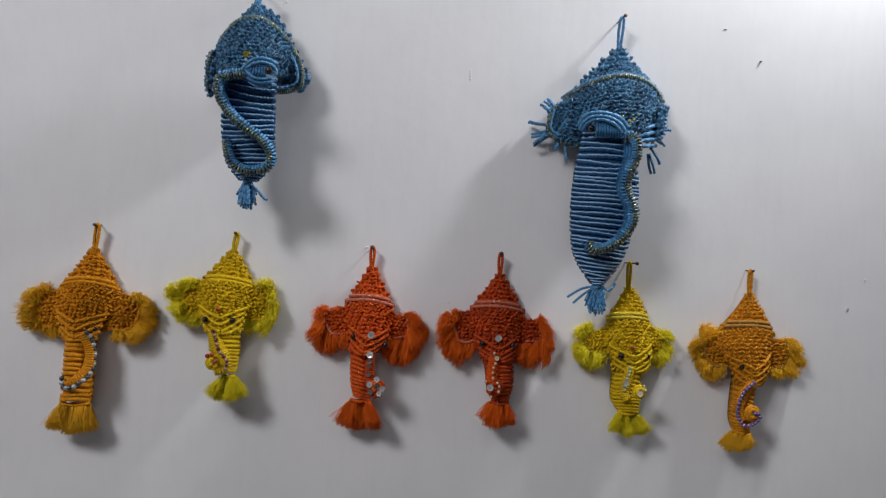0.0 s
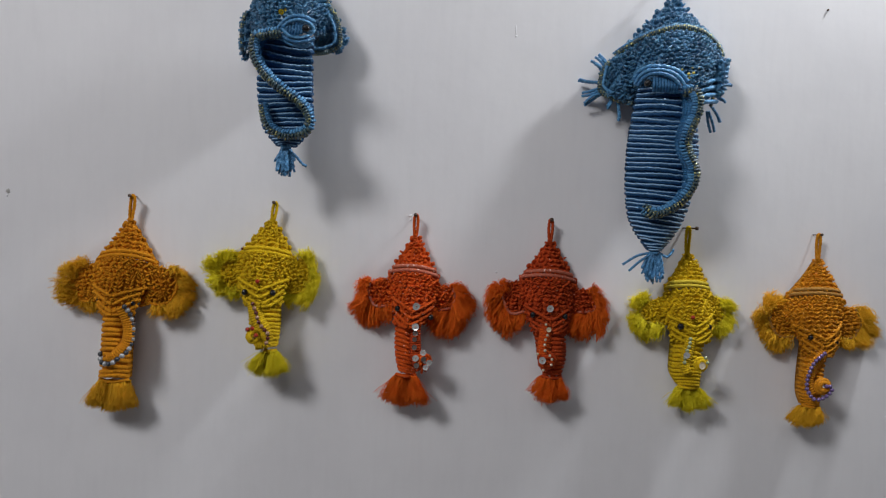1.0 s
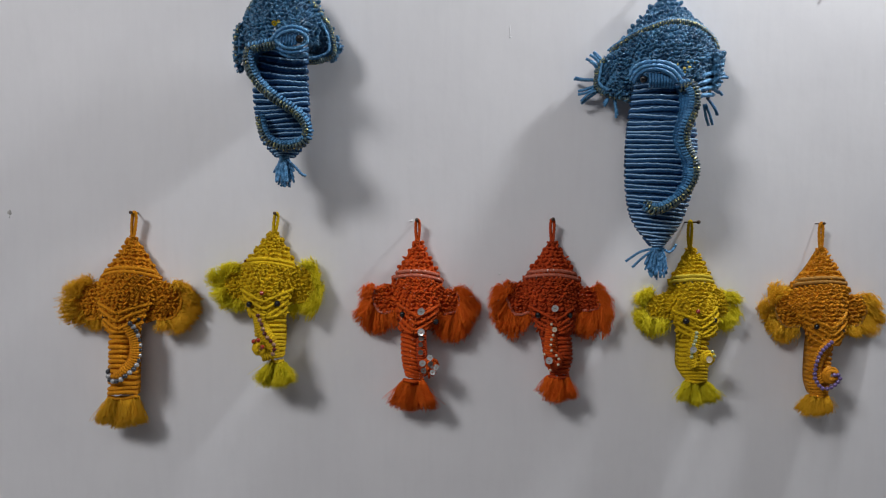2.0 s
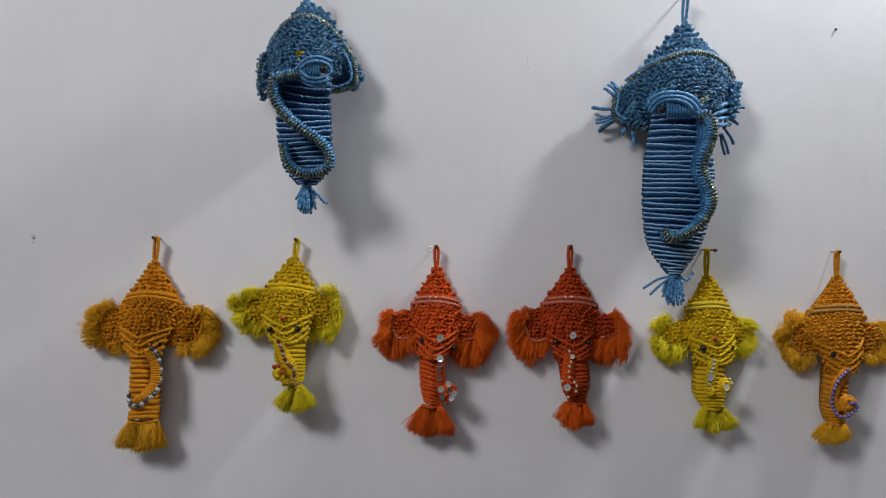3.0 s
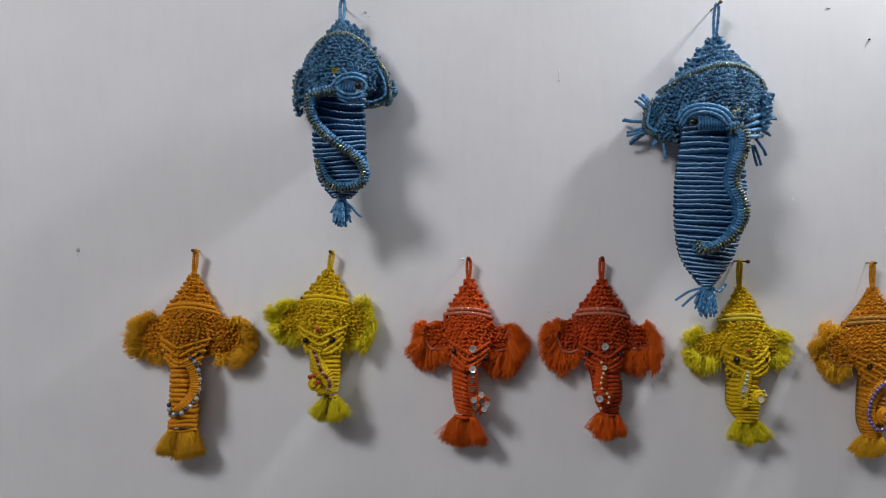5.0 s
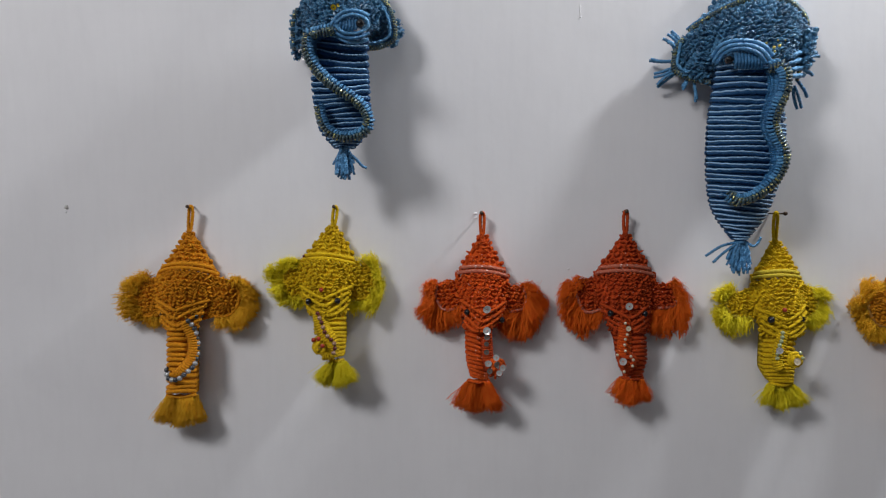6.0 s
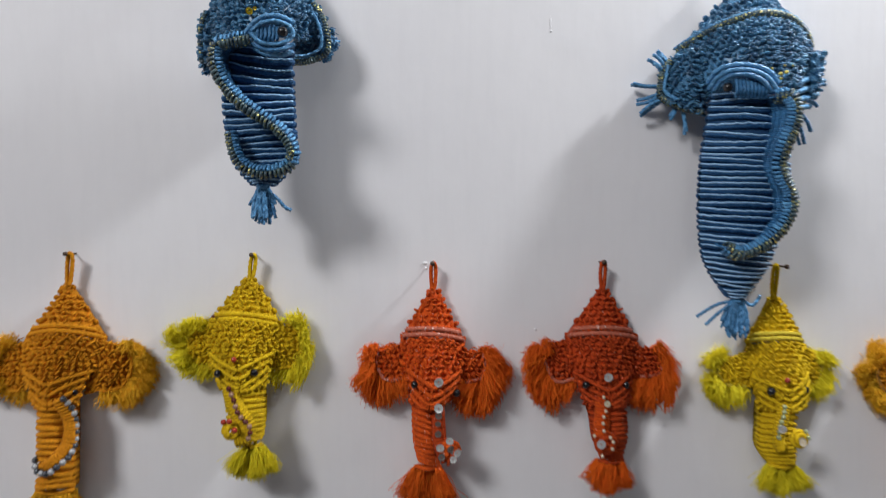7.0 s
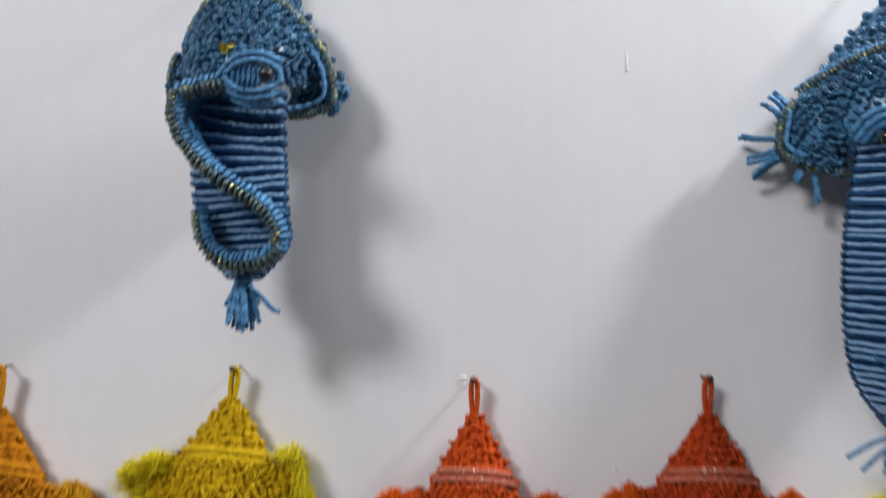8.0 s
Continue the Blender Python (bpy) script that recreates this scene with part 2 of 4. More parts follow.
def lump(bm, centre, way, normal, length, width, height):
    """One knot: a rounded hump lying along way on a surface with that normal."""
    way = (way - normal * way.dot(normal)).normalized()
    side = normal.cross(way)
    rings = []
    for a, w in ((-0.82, 0.55), (-0.35, 0.95), (0.35, 0.95), (0.82, 0.55)):
        rings.append([bm.verts.new(centre + way * (a * length / 2) + side * (math.cos(b) * width / 2 * w) + normal * (math.sin(b) * height * w)) for b in (2 * math.pi * k / 6 for k in range(6))])
    tips = [bm.verts.new(centre + way * (s * length / 2)) for s in (-1, 1)]
    uv, along = bm.loops.layers.uv.active, (-1.0, -0.42, 0.42, 1.0)
    for j, (ra, rb) in enumerate(zip(rings, rings[1:])):
        for k in range(6):
            f = bm.faces.new((ra[k], ra[(k + 1) % 6], rb[(k + 1) % 6], rb[k]))
            for loop_, q in zip(f.loops, ((along[j], k), (along[j], k + 1), (along[j + 1], k + 1), (along[j + 1], k))):
                loop_[uv].uv = (q[0] * 0.95, q[1] * 0.14)
    for k in range(6):
        bm.faces.new((tips[0], rings[0][(k + 1) % 6], rings[0][k]))
        bm.faces.new((tips[1], rings[-1][k], rings[-1][(k + 1) % 6]))


class Loft:
    """A bulging sheet. Rows from top to bottom: left x, left z, right x, right z, depth at the edges, depth in the middle,
    rise of the middle; all in millimetres from the nail."""

    def __init__(self, rows, power=2.0):
        self.rows, self.power = rows, power

    def row(self, t):
        f = min(max(t, 0), 1) * (len(self.rows) - 1)
        k = min(int(f), len(self.rows) - 2)
        u = f - k
        r = self.rows
        a, b, c, d = r[max(k - 1, 0)], r[k], r[k + 1], r[min(k + 2, len(r) - 1)]
        return [0.5 * (2 * q + (s - p) * u + (2 * p - 5 * q + 4 * s - w) * u * u + (3 * q - p - 3 * s + w) * u ** 3) for p, q, s, w in zip(a, b, c, d)]

    def at(self, s, t, lift=0.0):
        xl, zl, xr, zr, de, dm, rise = self.row(t)
        h, q = 0.5 + min(max(s, -1.0), 1.0) / 2, max(0.0, 1 - abs(s) ** self.power)
        over = max(0.0, abs(s) - 1) * 45
        return V((xl + (xr - xl) * h, de + (dm - de) * q - over, zl + (zr - zl) * h + rise * q)) + (self.normal(s, t) * lift * 0.001 if lift else Vector())

    def normal(self, s, t):
        e = 0.03
        a = self.at(min(s + e, 1), t) - self.at(max(s - e, -1), t)
        b = self.at(s, min(t + e, 1)) - self.at(s, max(t - e, 0))
        n = a.cross(b)
        n = n.normalized() if n.length > 1e-12 else Vector((0, -1, 0))
        return n if n.y < 0 else -n

    def size(self):
        top, mid, bot = self.at(0, 0), self.at(0, 0.5), self.at(0, 1)
        width = max((self.at(1, t) - self.at(-1, t)).length for t in (0, 0.25, 0.5, 0.75, 1)) * 1000
        return width * 1.1, ((top - mid).length + (mid - bot).length) * 1000

    def sheet(self, bm, thick=3.0, nu=14, nv=16):
        uv = bm.loops.layers.uv.active
        front = [[bm.verts.new(self.at(-1 + 2 * i / nu, j / nv)) for i in range(nu + 1)] for j in range(nv + 1)]
        back = [[bm.verts.new(v.co + Vector((0, thick * 0.001, 0))) for v in row] for row in front]
        for g, flip in ((front, 1), (back, -1)):
            for j in range(nv):
                for i in range(nu):
                    bm.faces.new((g[j][i], g[j + 1][i], g[j + 1][i + 1], g[j][i + 1])[::flip])
        rim = [(j, 0) for j in range(nv)] + [(nv, i) for i in range(nu)] + [(j, nu) for j in range(nv, 0, -1)] + [(0, i) for i in range(nu, 0, -1)]
        for (a, b), (c, d) in zip(rim, rim[1:] + rim[:1]):
            bm.faces.new((front[a][b], back[a][b], back[c][d], front[c][d]))


def knotted(name, rows, material, parent, label="", pitch=3.5, seed=1, power=2.0, slant=38, lift=0.8):
    """A sheet covered with staggered rows of slanting knots."""
    rng = random.Random(seed)
    loft, bm = Loft(rows, power), fresh()
    loft.sheet(bm)
    width, height = loft.size()
    nrow = max(3, round(height / (pitch * 0.86)))
    for j in range(nrow + 1):
        t = j / nrow
        w = (loft.at(1, t) - loft.at(-1, t)).length * 1080
        n = max(1, round(w / pitch))
        for i in range(n + (j % 2)):
            s = (2 * (i + 0.5) / n - 1) if j % 2 == 0 else (2 * i / n - 1)
            s = min(max(s + rng.uniform(-0.25, 0.25) / n, -1), 1)
            tt = min(max(t + rng.uniform(-0.2, 0.2) / nrow, 0), 1)
            nor = loft.normal(s, tt)
            a = radians((slant if (i + j // 2) % 2 else -slant) + rng.uniform(-24, 24))
            way = Vector((math.cos(a), 0, math.sin(a)))
            place = loft.at(s, tt) + nor * lift * 0.001 * rng.uniform(0.2, 1.6)
            if rng.random() < 0.3:
                off = nor.cross(way).normalized() * pitch * 0.22e-3
                for sign in (-1, 1):
                    lump(bm, place + off * sign, way, nor, pitch * 1.2e-3 * rng.uniform(0.85, 1.2), pitch * 0.40e-3, pitch * 0.62e-3 * rng.uniform(0.8, 1.3))
            else:
                lump(bm, place, way, nor, pitch * 1.18e-3 * rng.uniform(0.8, 1.2), pitch * 0.57e-3 * rng.uniform(0.85, 1.15), pitch * 0.74e-3 * rng.uniform(0.8, 1.25))
    return part(name, bm, material, parent, label), loft


def ribbed(name, rows, material, parent, label="", pitch=4.3, radius=2.1, seed=2, power=2.0, curl=0.14, backing=None, wave=0.35, slope=0.0, thick=9.0, highlight=None):
    """A trunk: cords lying side by side round a bulging sheet. Each cord is a part."""
    rng = random.Random(seed)
    loft, bm = Loft(rows, power), fresh()
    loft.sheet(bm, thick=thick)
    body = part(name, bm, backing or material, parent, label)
    _, height = loft.size()
    n = max(3, round(height / pitch))
    for j in range(n):
        t0 = (j + 0.5) / n
        ph, tilt = rng.uniform(0, 6), rng.uniform(-0.3, 0.3) * wave
        pts, top = [], []
        count = max(19, round((loft.at(1, t0) - loft.at(-1, t0)).length * 1300 / 0.75))
        for i in range(count):
            s = -1 - curl + (2 + 2 * curl) * i / (count - 1)
            t = t0 + (slope * s + tilt * s + wave * 0.35 * math.sin(2.2 * s + ph) + 0.05 * wave * math.sin(23 * s + 2 * ph)) / n
            pts.append(loft.at(s, t, 0.4 + rng.gauss(0, 0.07)))
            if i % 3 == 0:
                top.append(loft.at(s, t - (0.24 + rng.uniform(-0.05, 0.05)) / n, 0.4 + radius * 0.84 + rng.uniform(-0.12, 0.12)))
        bm = fresh()
        tube(bm, pts, radius * 0.001 * rng.uniform(0.93, 1.06), 9, 1.0, 2.4, 0.09)
        part("rib_cord", bm, material, body)
        # highlight along the rib's upper edge, laid on as a thin pale cord
        if highlight:
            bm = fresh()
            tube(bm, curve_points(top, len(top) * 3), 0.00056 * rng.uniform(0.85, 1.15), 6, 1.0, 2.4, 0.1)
            part("highlight_cord", bm, highlight, body)
    return body, loft


def cord(name, pts, radius, material, parent, label="", sides=7, step=1.2):
    bm = fresh()
    tube(bm, [V(p) for p in even_points(pts, 0.62 if radius > 0.8 else step)], radius * 0.001, 9 if radius > 0.8 else sides, 1.0, 2.4, 0.18 if radius > 0.8 else 0.0)
    return part(name, bm, material, parent, label)


def across(loft, t, n=9, lift=1.5, s0=-1.02, s1=1.02, dt=0.0):
    """Points in millimetres on the sheet, from edge to edge at t."""
    out = []
    for i in range(n):
        s = s0 + (s1 - s0) * i / (n - 1)
        p = loft.at(s, t + dt * s, lift)
        out.append((p.x * 1000, -p.y * 1000, p.z * 1000))
    return out


def strands(bm, starts_ends, radius, rng, droop=2.0, wild=1.5, n=6, sides=3, taper=0.6, crinkle=0.3):
    for a, b, *lock in starts_ends:
        a, b = Vector(a), Vector(b)
        k1 = Vector([rng.gauss(0, wild) for _ in range(3)]) + (lock[0] if lock else Vector())
        k2 = Vector([rng.gauss(0, wild) for _ in range(3)])
        pts = []
        for i in range(n):
            u = i / (n - 1)
            p = a.lerp(b, u) + k1 * (math.sin(math.pi * u) * 0.8) + k2 * (u * u * 0.7)
            p.z += droop * (math.sin(math.pi * u * 0.8) * 0.8 - u * u * 0.6)
            if 0 < i:
                p += Vector([rng.gauss(0, crinkle) for _ in range(3)])
            p.y = max(p.y, 0.6)
            pts.append(V(p))
        tube(bm, pts, radius * 0.001 * rng.uniform(0.75, 1.25), sides, taper)


def tuft(name, material, parent, rng, hub, rx, rz, angles, count, depth, inner=0.08, radius=0.25, wild=1.5, droop=1.5, label="", jag=0.30, rim=None):
    """Loose yarn in locks round hub, over a range of angles (degrees, 0 to the right, 90 up), with stray fibres.
    rim: the edge that the yarn grows from, given in the order of the angles."""
    locks = max(5, round((angles[1] - angles[0]) / (14 if rim else 20)))
    reach = [1 + rng.uniform(-jag, jag * 0.2) for _ in range(locks)]
    turn = [angles[0] + (angles[1] - angles[0]) * (k + 0.5 + rng.uniform(-0.25, 0.25)) / locks for k in range(locks)]
    rise = [rng.uniform(-0.35, 0.45) * depth for _ in range(locks)]
    bend = [Vector((rng.gauss(0, 1.5), rng.gauss(0, 1.0), rng.gauss(0, 1.5))) for _ in range(locks)]
    path = curve_points(rim, 60) if rim else None
    coarse, fine = [], []
    for i in range(count):
        k = rng.randrange(locks)
        g = turn[k] + rng.gauss(0, 8.5)
        a = radians(g)
        d0 = hub[1] + rng.uniform(-0.5, 0.35) * depth
        far = reach[k] * (1 - 0.32 * rng.random() ** 1.7) + (rng.uniform(0, 0.08) if i % 6 == 0 else 0)
        if path:
            f = min(max((g + rng.gauss(0, 4) - angles[0]) / (angles[1] - angles[0]), 0), 1)
            q = path[round(f * 59)]
            start = (q.x + rng.gauss(0, 0.5), max(1.2, q.y - 0.8 + rng.uniform(-0.55, 0.1) * depth), q.z + rng.gauss(0, 0.5))
        else:
            start = (hub[0] + math.cos(a) * rx * inner, d0, hub[2] + math.sin(a) * rz * inner)
        end = Vector((hub[0] + math.cos(a) * rx * far, max(1.0, d0 + rise[k] + rng.gauss(0, depth * 0.25)), hub[2] + math.sin(a) * rz * far))
        (fine if i % 6 == 0 else coarse).append((start, end + (bend[k] * 0.8 if rim else Vector()), bend[k] * (1.1 if rim else 0.0)))
    bm = fresh()
    strands(bm, coarse, radius, rng, droop, wild, 7, 3, 0.8, 0.5)
    strands(bm, fine, radius * 0.5, rng, droop, wild * 1.8, 7, 3, 0.6, 0.6)
    return tagged(part(name, bm, material, parent, label), kind="stuff")


def tassel(material, parent, rng, top, width, bottom, spread, count, radius=0.24, depth=8.0, wild=1.9, ragged=0.13, label="", droop=0.0, n=6, sides=3, taper=0.6):
    pairs, many = [], 10
    locks = [((k + 0.5) / many * 2 - 1 + rng.uniform(-0.07, 0.07), rng.uniform(-0.5, 0.5), 1 - rng.random() * ragged * (0.3 + abs((k + 0.5) / many * 2 - 1)),
              Vector((rng.gauss(0, 0.6), rng.gauss(0, 1.2), rng.gauss(0, 0.6)))) for k in range(many)]
    for i in range(count):
        u, near, reach, bend = locks[rng.randrange(many)]
        v = u + rng.gauss(0, 0.16)
        d0 = top[1] + (near + rng.gauss(0, 0.12)) * depth
        length = reach - rng.random() ** 2 * ragged * 0.9 - 0.08 * v * v
        pairs.append(((top[0] + (u + rng.gauss(0, 0.08)) * width, d0, top[2]),
                      (top[0] + (bottom[0] - top[0]) * length + v * spread, max(1.0, d0 + near * depth * 0.6 + rng.gauss(0, 0.8)), top[2] + (bottom[2] - top[2]) * length), bend if sides == 3 else Vector()))
    if sides > 3:
        # thick cords, few enough to count, each a part under the tie that holds them
        tie = cord("tassel", [(top[0] - width, top[1], top[2]), (top[0], top[1] + 4, top[2] - 0.6), (top[0] + width, top[1], top[2])], 1.3, material, parent, label)
        for pair in pairs:
            bm = fresh()
            strands(bm, [pair], radius, rng, droop, wild, 14, 7, taper, 0.12)
            part("tassel_cord", bm, material, tie)
        return tie
    bm = fresh()
    strands(bm, pairs, radius, rng, droop, wild, n, sides, taper, 0.6)
    return tagged(part("tassel", bm, material, parent, label), kind="stuff")


BALLS = {}


def bead(place, radius, material, parent, name="bead", flat=1.0, tilt=(0, 0)):
    """A bead, or with flat < 1 a sequin facing the room; alike beads share their mesh."""
    key = (material.name, round(radius, 2), flat, name)
    if key not in BALLS:
        bm = fresh()
        bmesh.ops.create_uvsphere(bm, u_segments=12, v_segments=8, radius=radius * 0.001)
        bmesh.ops.scale(bm, vec=(1, flat, 1), verts=bm.verts[:])
        me = bpy.data.meshes.new(name)
        for f in bm.faces:
            f.smooth = True
        bm.to_mesh(me)
        bm.free()
        me.materials.append(material)
        BALLS[key] = me
    ob = new(name, BALLS[key])
    ob.parent = parent
    ob.matrix_local = Matrix.Translation(V(place)) @ pose(0, 0, 0, tilt[0], 0, tilt[1])
    return ob


def ring_sequin(place, radius, material, parent, tilt=(0, 0)):
    """A flat cupped sequin with a hole in the middle."""
    key = ("sequin", material.name, round(radius, 2))
    if key not in BALLS:
        bm, rings = fresh(), []
        for r, y in ((0.16, -0.05), (0.6, 0.0), (1.0, -0.12), (1.0, -0.02), (0.6, 0.1), (0.16, 0.06)):
            rings.append([bm.verts.new((math.cos(a) * r * radius * 0.001, y * radius * 0.001, math.sin(a) * r * radius * 0.001)) for a in (2 * math.pi * k / 14 for k in range(14))])
        for ra, rb in zip(rings, rings[1:] + rings[:1]):
            for k in range(14):
                bm.faces.new((ra[k], ra[(k + 1) % 14], rb[(k + 1) % 14], rb[k]))
        bmesh.ops.recalc_face_normals(bm, faces=bm.faces[:])
        me = bpy.data.meshes.new("sequin")
        bm.to_mesh(me)
        bm.free()
        me.materials.append(material)
        BALLS[key] = me
    ob = new("sequin", BALLS[key])
    ob.parent = parent
    ob.matrix_local = Matrix.Translation(V(place)) @ pose(0, 0, 0, tilt[0], 0, tilt[1])
    return ob


def bead_string(name, path, material, parent, radius, step, label="", alternate=None, thread=None, sink=1.0):
    """A thread with beads along it, each bead a part of the string."""
    path = [(p[0], p[1] - sink, p[2]) for p in path]
    line = cord(name, path, 0.5, thread or material, parent, label, 5)
    for i, p in enumerate(even_points(path, step)):
        bead(p, radius, alternate if alternate and i % 2 else material, line)
    return line


def wrapped_edge(name, path, radius, parent, label="", step=1.7, outward=(0.5, 0.6, -0.3), gold=0.5, seed=3, light=None, thick=1.15, split=52):
    """A rolled edge: a core cord bound with close turns of satin and gold thread."""
    rng = random.Random(seed)
    pts = even_points(path, step)
    core = cord(name, path, radius * 0.75, BLUE_SHADE, parent, label, 8)
    out = Vector(outward).normalized()
    satin, shine = fresh(), fresh()
    for i, p in enumerate(pts):
        way = (pts[min(i + 1, len(pts) - 1)] - pts[max(i - 1, 0)]).normalized()
        a = way.cross(Vector((0, 1, 0)))
        a = a.normalized() if a.length > 0.1 else Vector((1, 0, 0))
        if a.dot(Vector((out.x, 0, out.z))) > 0:
            a = -a
        b = Vector((0, 1, 0))
        wob = rng.uniform(0.9, 1.12)
        for bm, lo, hi, r in ((satin, -40, split, 1.0), (shine, split, 250, 1.06)):
            arc = []
            for k in range(7):
                g = radians(lo + (hi - lo) * k / 6)
                arc.append(V(p + (a * math.cos(g) + b * math.sin(g)) * radius * r * wob + way * (0.5 * (k / 6 - 0.5) * step + rng.uniform(-0.15, 0.15))))
            tube(bm, arc, step * 0.52e-3 * rng.uniform(0.8, 1.15) * thick, 5)
    tagged(part("satin_binding", satin, light or BLUE_TUFT, core), kind="stuff")
    tagged(part("gold_binding", shine, GOLD, core, "dark binding with glinting gold thread"), kind="stuff")
    return core


def hanging(name, x, z, label, group):
    ob = new(name)
    ob.location = (x, 0, z)
    return tagged(ob, label, "wall hanging", group)


def loop(parent, top, bottom, material, gap=1.3, radius=1.1):
    """The hanging loop: a doubled cord over the nail."""
    t, b = Vector(top), Vector(bottom)
    pts = [b + Vector((-gap * 0.5, 0, 0)), t.lerp(b, 0.5) + Vector((-gap, 0, 0)), t + Vector((-gap * 0.9, 0.6, -1.5)), t + Vector((0, 0.9, 0.8)), t + Vector((gap * 0.9, 0.6, -1.5)), t.lerp(b, 0.5) + Vector((gap, 0, 0)), b + Vector((gap * 0.5, 0, 0))]
    return cord("loop", pts, radius, material, parent, "", 7, 1.0)


def nail(x, z, out, tip=(0, 0), label="small rusty steel nail in a white wall", head=1.9):
    """A nail driven into the wall, its shank standing out."""
    bm = fresh()
    tube(bm, [V((0, -8, 0)), V((tip[0] * 0.5, out * 0.5, tip[1] * 0.5)), V((tip[0], out, tip[1]))], head * 0.00042, 8)
    ob = finish("nail", bm, STEEL)
    bm = fresh()
    tube(bm, [V((tip[0], out - 0.2, tip[1])), V((tip[0] * 1.06, out + 1.0, tip[1] * 1.06))], head * 0.001, 10)
    part("nail_head", bm, STEEL, ob)
    ob.location = (x, 0, z)
    return tagged(ob, label, "nail", "nails in the wall")


# ---- the room ----
def slab(name, lo, hi, material, label):
    bm = fresh()
    bmesh.ops.create_cube(bm, size=1)
    for v in bm.verts:
        v.co = Vector([(a + b) / 2 + c * (b - a) for a, b, c in zip(lo, hi, v.co)])
    return tagged(finish(name, bm, material, None, "", False), label, name.split("_")[0], "", "structure")


slab("wall_north", (-2.0, 0.0, 0.0), (2.0, 0.15, 2.8), WALL_PAINT, "white painted plaster wall with faint scuffs")
# the surfaces from here on are unseen, added to close the room
slab("wall_south", (-2.0, -3.15, 0.0), (2.0, -3.0, 2.8), UNSEEN_GREY, "unseen plain grey wall, added to close the room")
slab("wall_west", (-2.15, -3.15, 0.0), (-2.0, 0.15, 2.8), UNSEEN_GREY, "unseen plain grey wall, added to close the room")
slab("wall_east", (2.0, -3.15, 0.0), (2.15, 0.15, 2.8), UNSEEN_GREY, "unseen plain grey wall, added to close the room")
slab("floor", (-2.15, -3.15, -0.15), (2.15, 0.15, 0.0), FLOOR_TILE, "plain grey cement floor")
slab("ceiling", (-2.15, -3.15, 2.8), (2.15, 0.15, 2.95), UNSEEN_GREY, "unseen plain grey ceiling, added to close the room")


# ---- hangings ----
def tusk_face(ob, s, seed):
    """The common build of the six small hangings; s holds their own measures."""
    rng = random.Random(seed)
    body, tuft_yarn, rim = s["body"], s["tuft"], s["rim"]
    loop(ob, s["loop"][0], s["loop"][1], body)
    cap, cl = knotted("cap", s["cap"], body, ob, "pointed knotted cap", 3.0, seed, 2.0, lift=0.5)
    for dt in (1.0, 0.855):
        cord("cap_rim", across(cl, dt, 11, 1.9, -1.04, 1.04), 1.35, rim, cap, s["rim_label"])
    brow, bl = knotted("forehead", [(*q[:4], q[4] + 2.5, q[5] + 0.5, q[6]) for q in s["brow"]], body, ob, "", 3.1, seed + 1, 2.0, lift=0.55)
    # slanting cords that meet between the eyes
    for k in range(4):
        t0, t1 = 0.47 + 0.12 * k, 0.70 + 0.12 * k
        for s0 in (-0.92, 0.92):
            pts = []
            for i in range(7):
                u = i / 6
                p = bl.at(s0 * (1 - u) + 0.02, min(1.05, t0 + (t1 - t0) * u ** 0.8), 1.5)
                pts.append((p.x * 1000, -p.y * 1000, p.z * 1000))
            cord("brow_cord", pts, 1.15, body, brow)
    trunk, tl = ribbed("trunk", [(r[0] + 1.8, r[1], r[2] - 1.8, r[3], r[4] + 2, r[5] + 0.5, *r[6:]) for r in s["trunk"]], body, ob, "", s.get("pitch", 2.8), s.get("pitch", 2.8) * 0.47, seed + 2, 2.6, slope=s.get("slope", 0.0))
    for e in s["eyes"]:
        bead((e[0], e[1] + 1.5, e[2]), s.get("eye_size", 2.0) * 1.12, BLACK_BEAD, ob, "eye")
    for sheet, hub, rx, rz, angles, count in s["ears"]:
        cx, cz = sum(r[0] + r[2] for r in sheet) / 6, sum(r[1] + r[3] for r in sheet) / 6
        west = hub[0] < s["loop"][0][0]
        sheet = [(cx + (r[0] - cx) * 1.25 - (0 if west else 5), cz + (r[1] - cz) * 1.25, cx + (r[2] - cx) * 1.25 + (5 if west else 0), cz + (r[3] - cz) * 1.25, r[4], r[5] - 2.0, r[6]) for r in sheet]
        ear, el = knotted("ear", sheet, body, ob, "knotted ear edged with loose yarn", 3.0, seed + 5)
        edge = -1 if west else 1
        pts = []
        for i in range(9):
            t = i / 8
            p = el.at(edge * (1.0 if t < 0.8 else 1.0 - (t - 0.8) * 5), min(t * 1.2, 1.0), 1.7)
            pts.append((p.x * 1000, -p.y * 1000, p.z * 1000))
        cord("ear_rim", pts, 1.12, rim, ear, s["rim_label"])
        grow = pts if edge < 0 else pts[::-1]
        tuft("yarn_fringe", tuft_yarn, ear, rng, (hub[0], hub[1] - 0.5, hub[2]), rx * 0.96, rz * 0.96, angles, count * 3, 9.0, 0.08, 0.25, 1.05, 1.5, "", 0.21, grow)
    tassel(tuft_yarn, ob, rng, *s["tassel"][:4], s["tassel"][4] * 3, 0.22, 8.0, 0.9, 0.2)
    top, width = s["tassel"][0], s["tassel"][1]
    cord("tassel_tie", [(top[0] - width * 1.05, top[1] + 1, top[2] + 0.5), (top[0], top[1] + 4.5, top[2] - 0.2), (top[0] + width * 1.05, top[1] + 1, top[2] + 0.5)], 1.2, body, ob)
    return trunk, tl


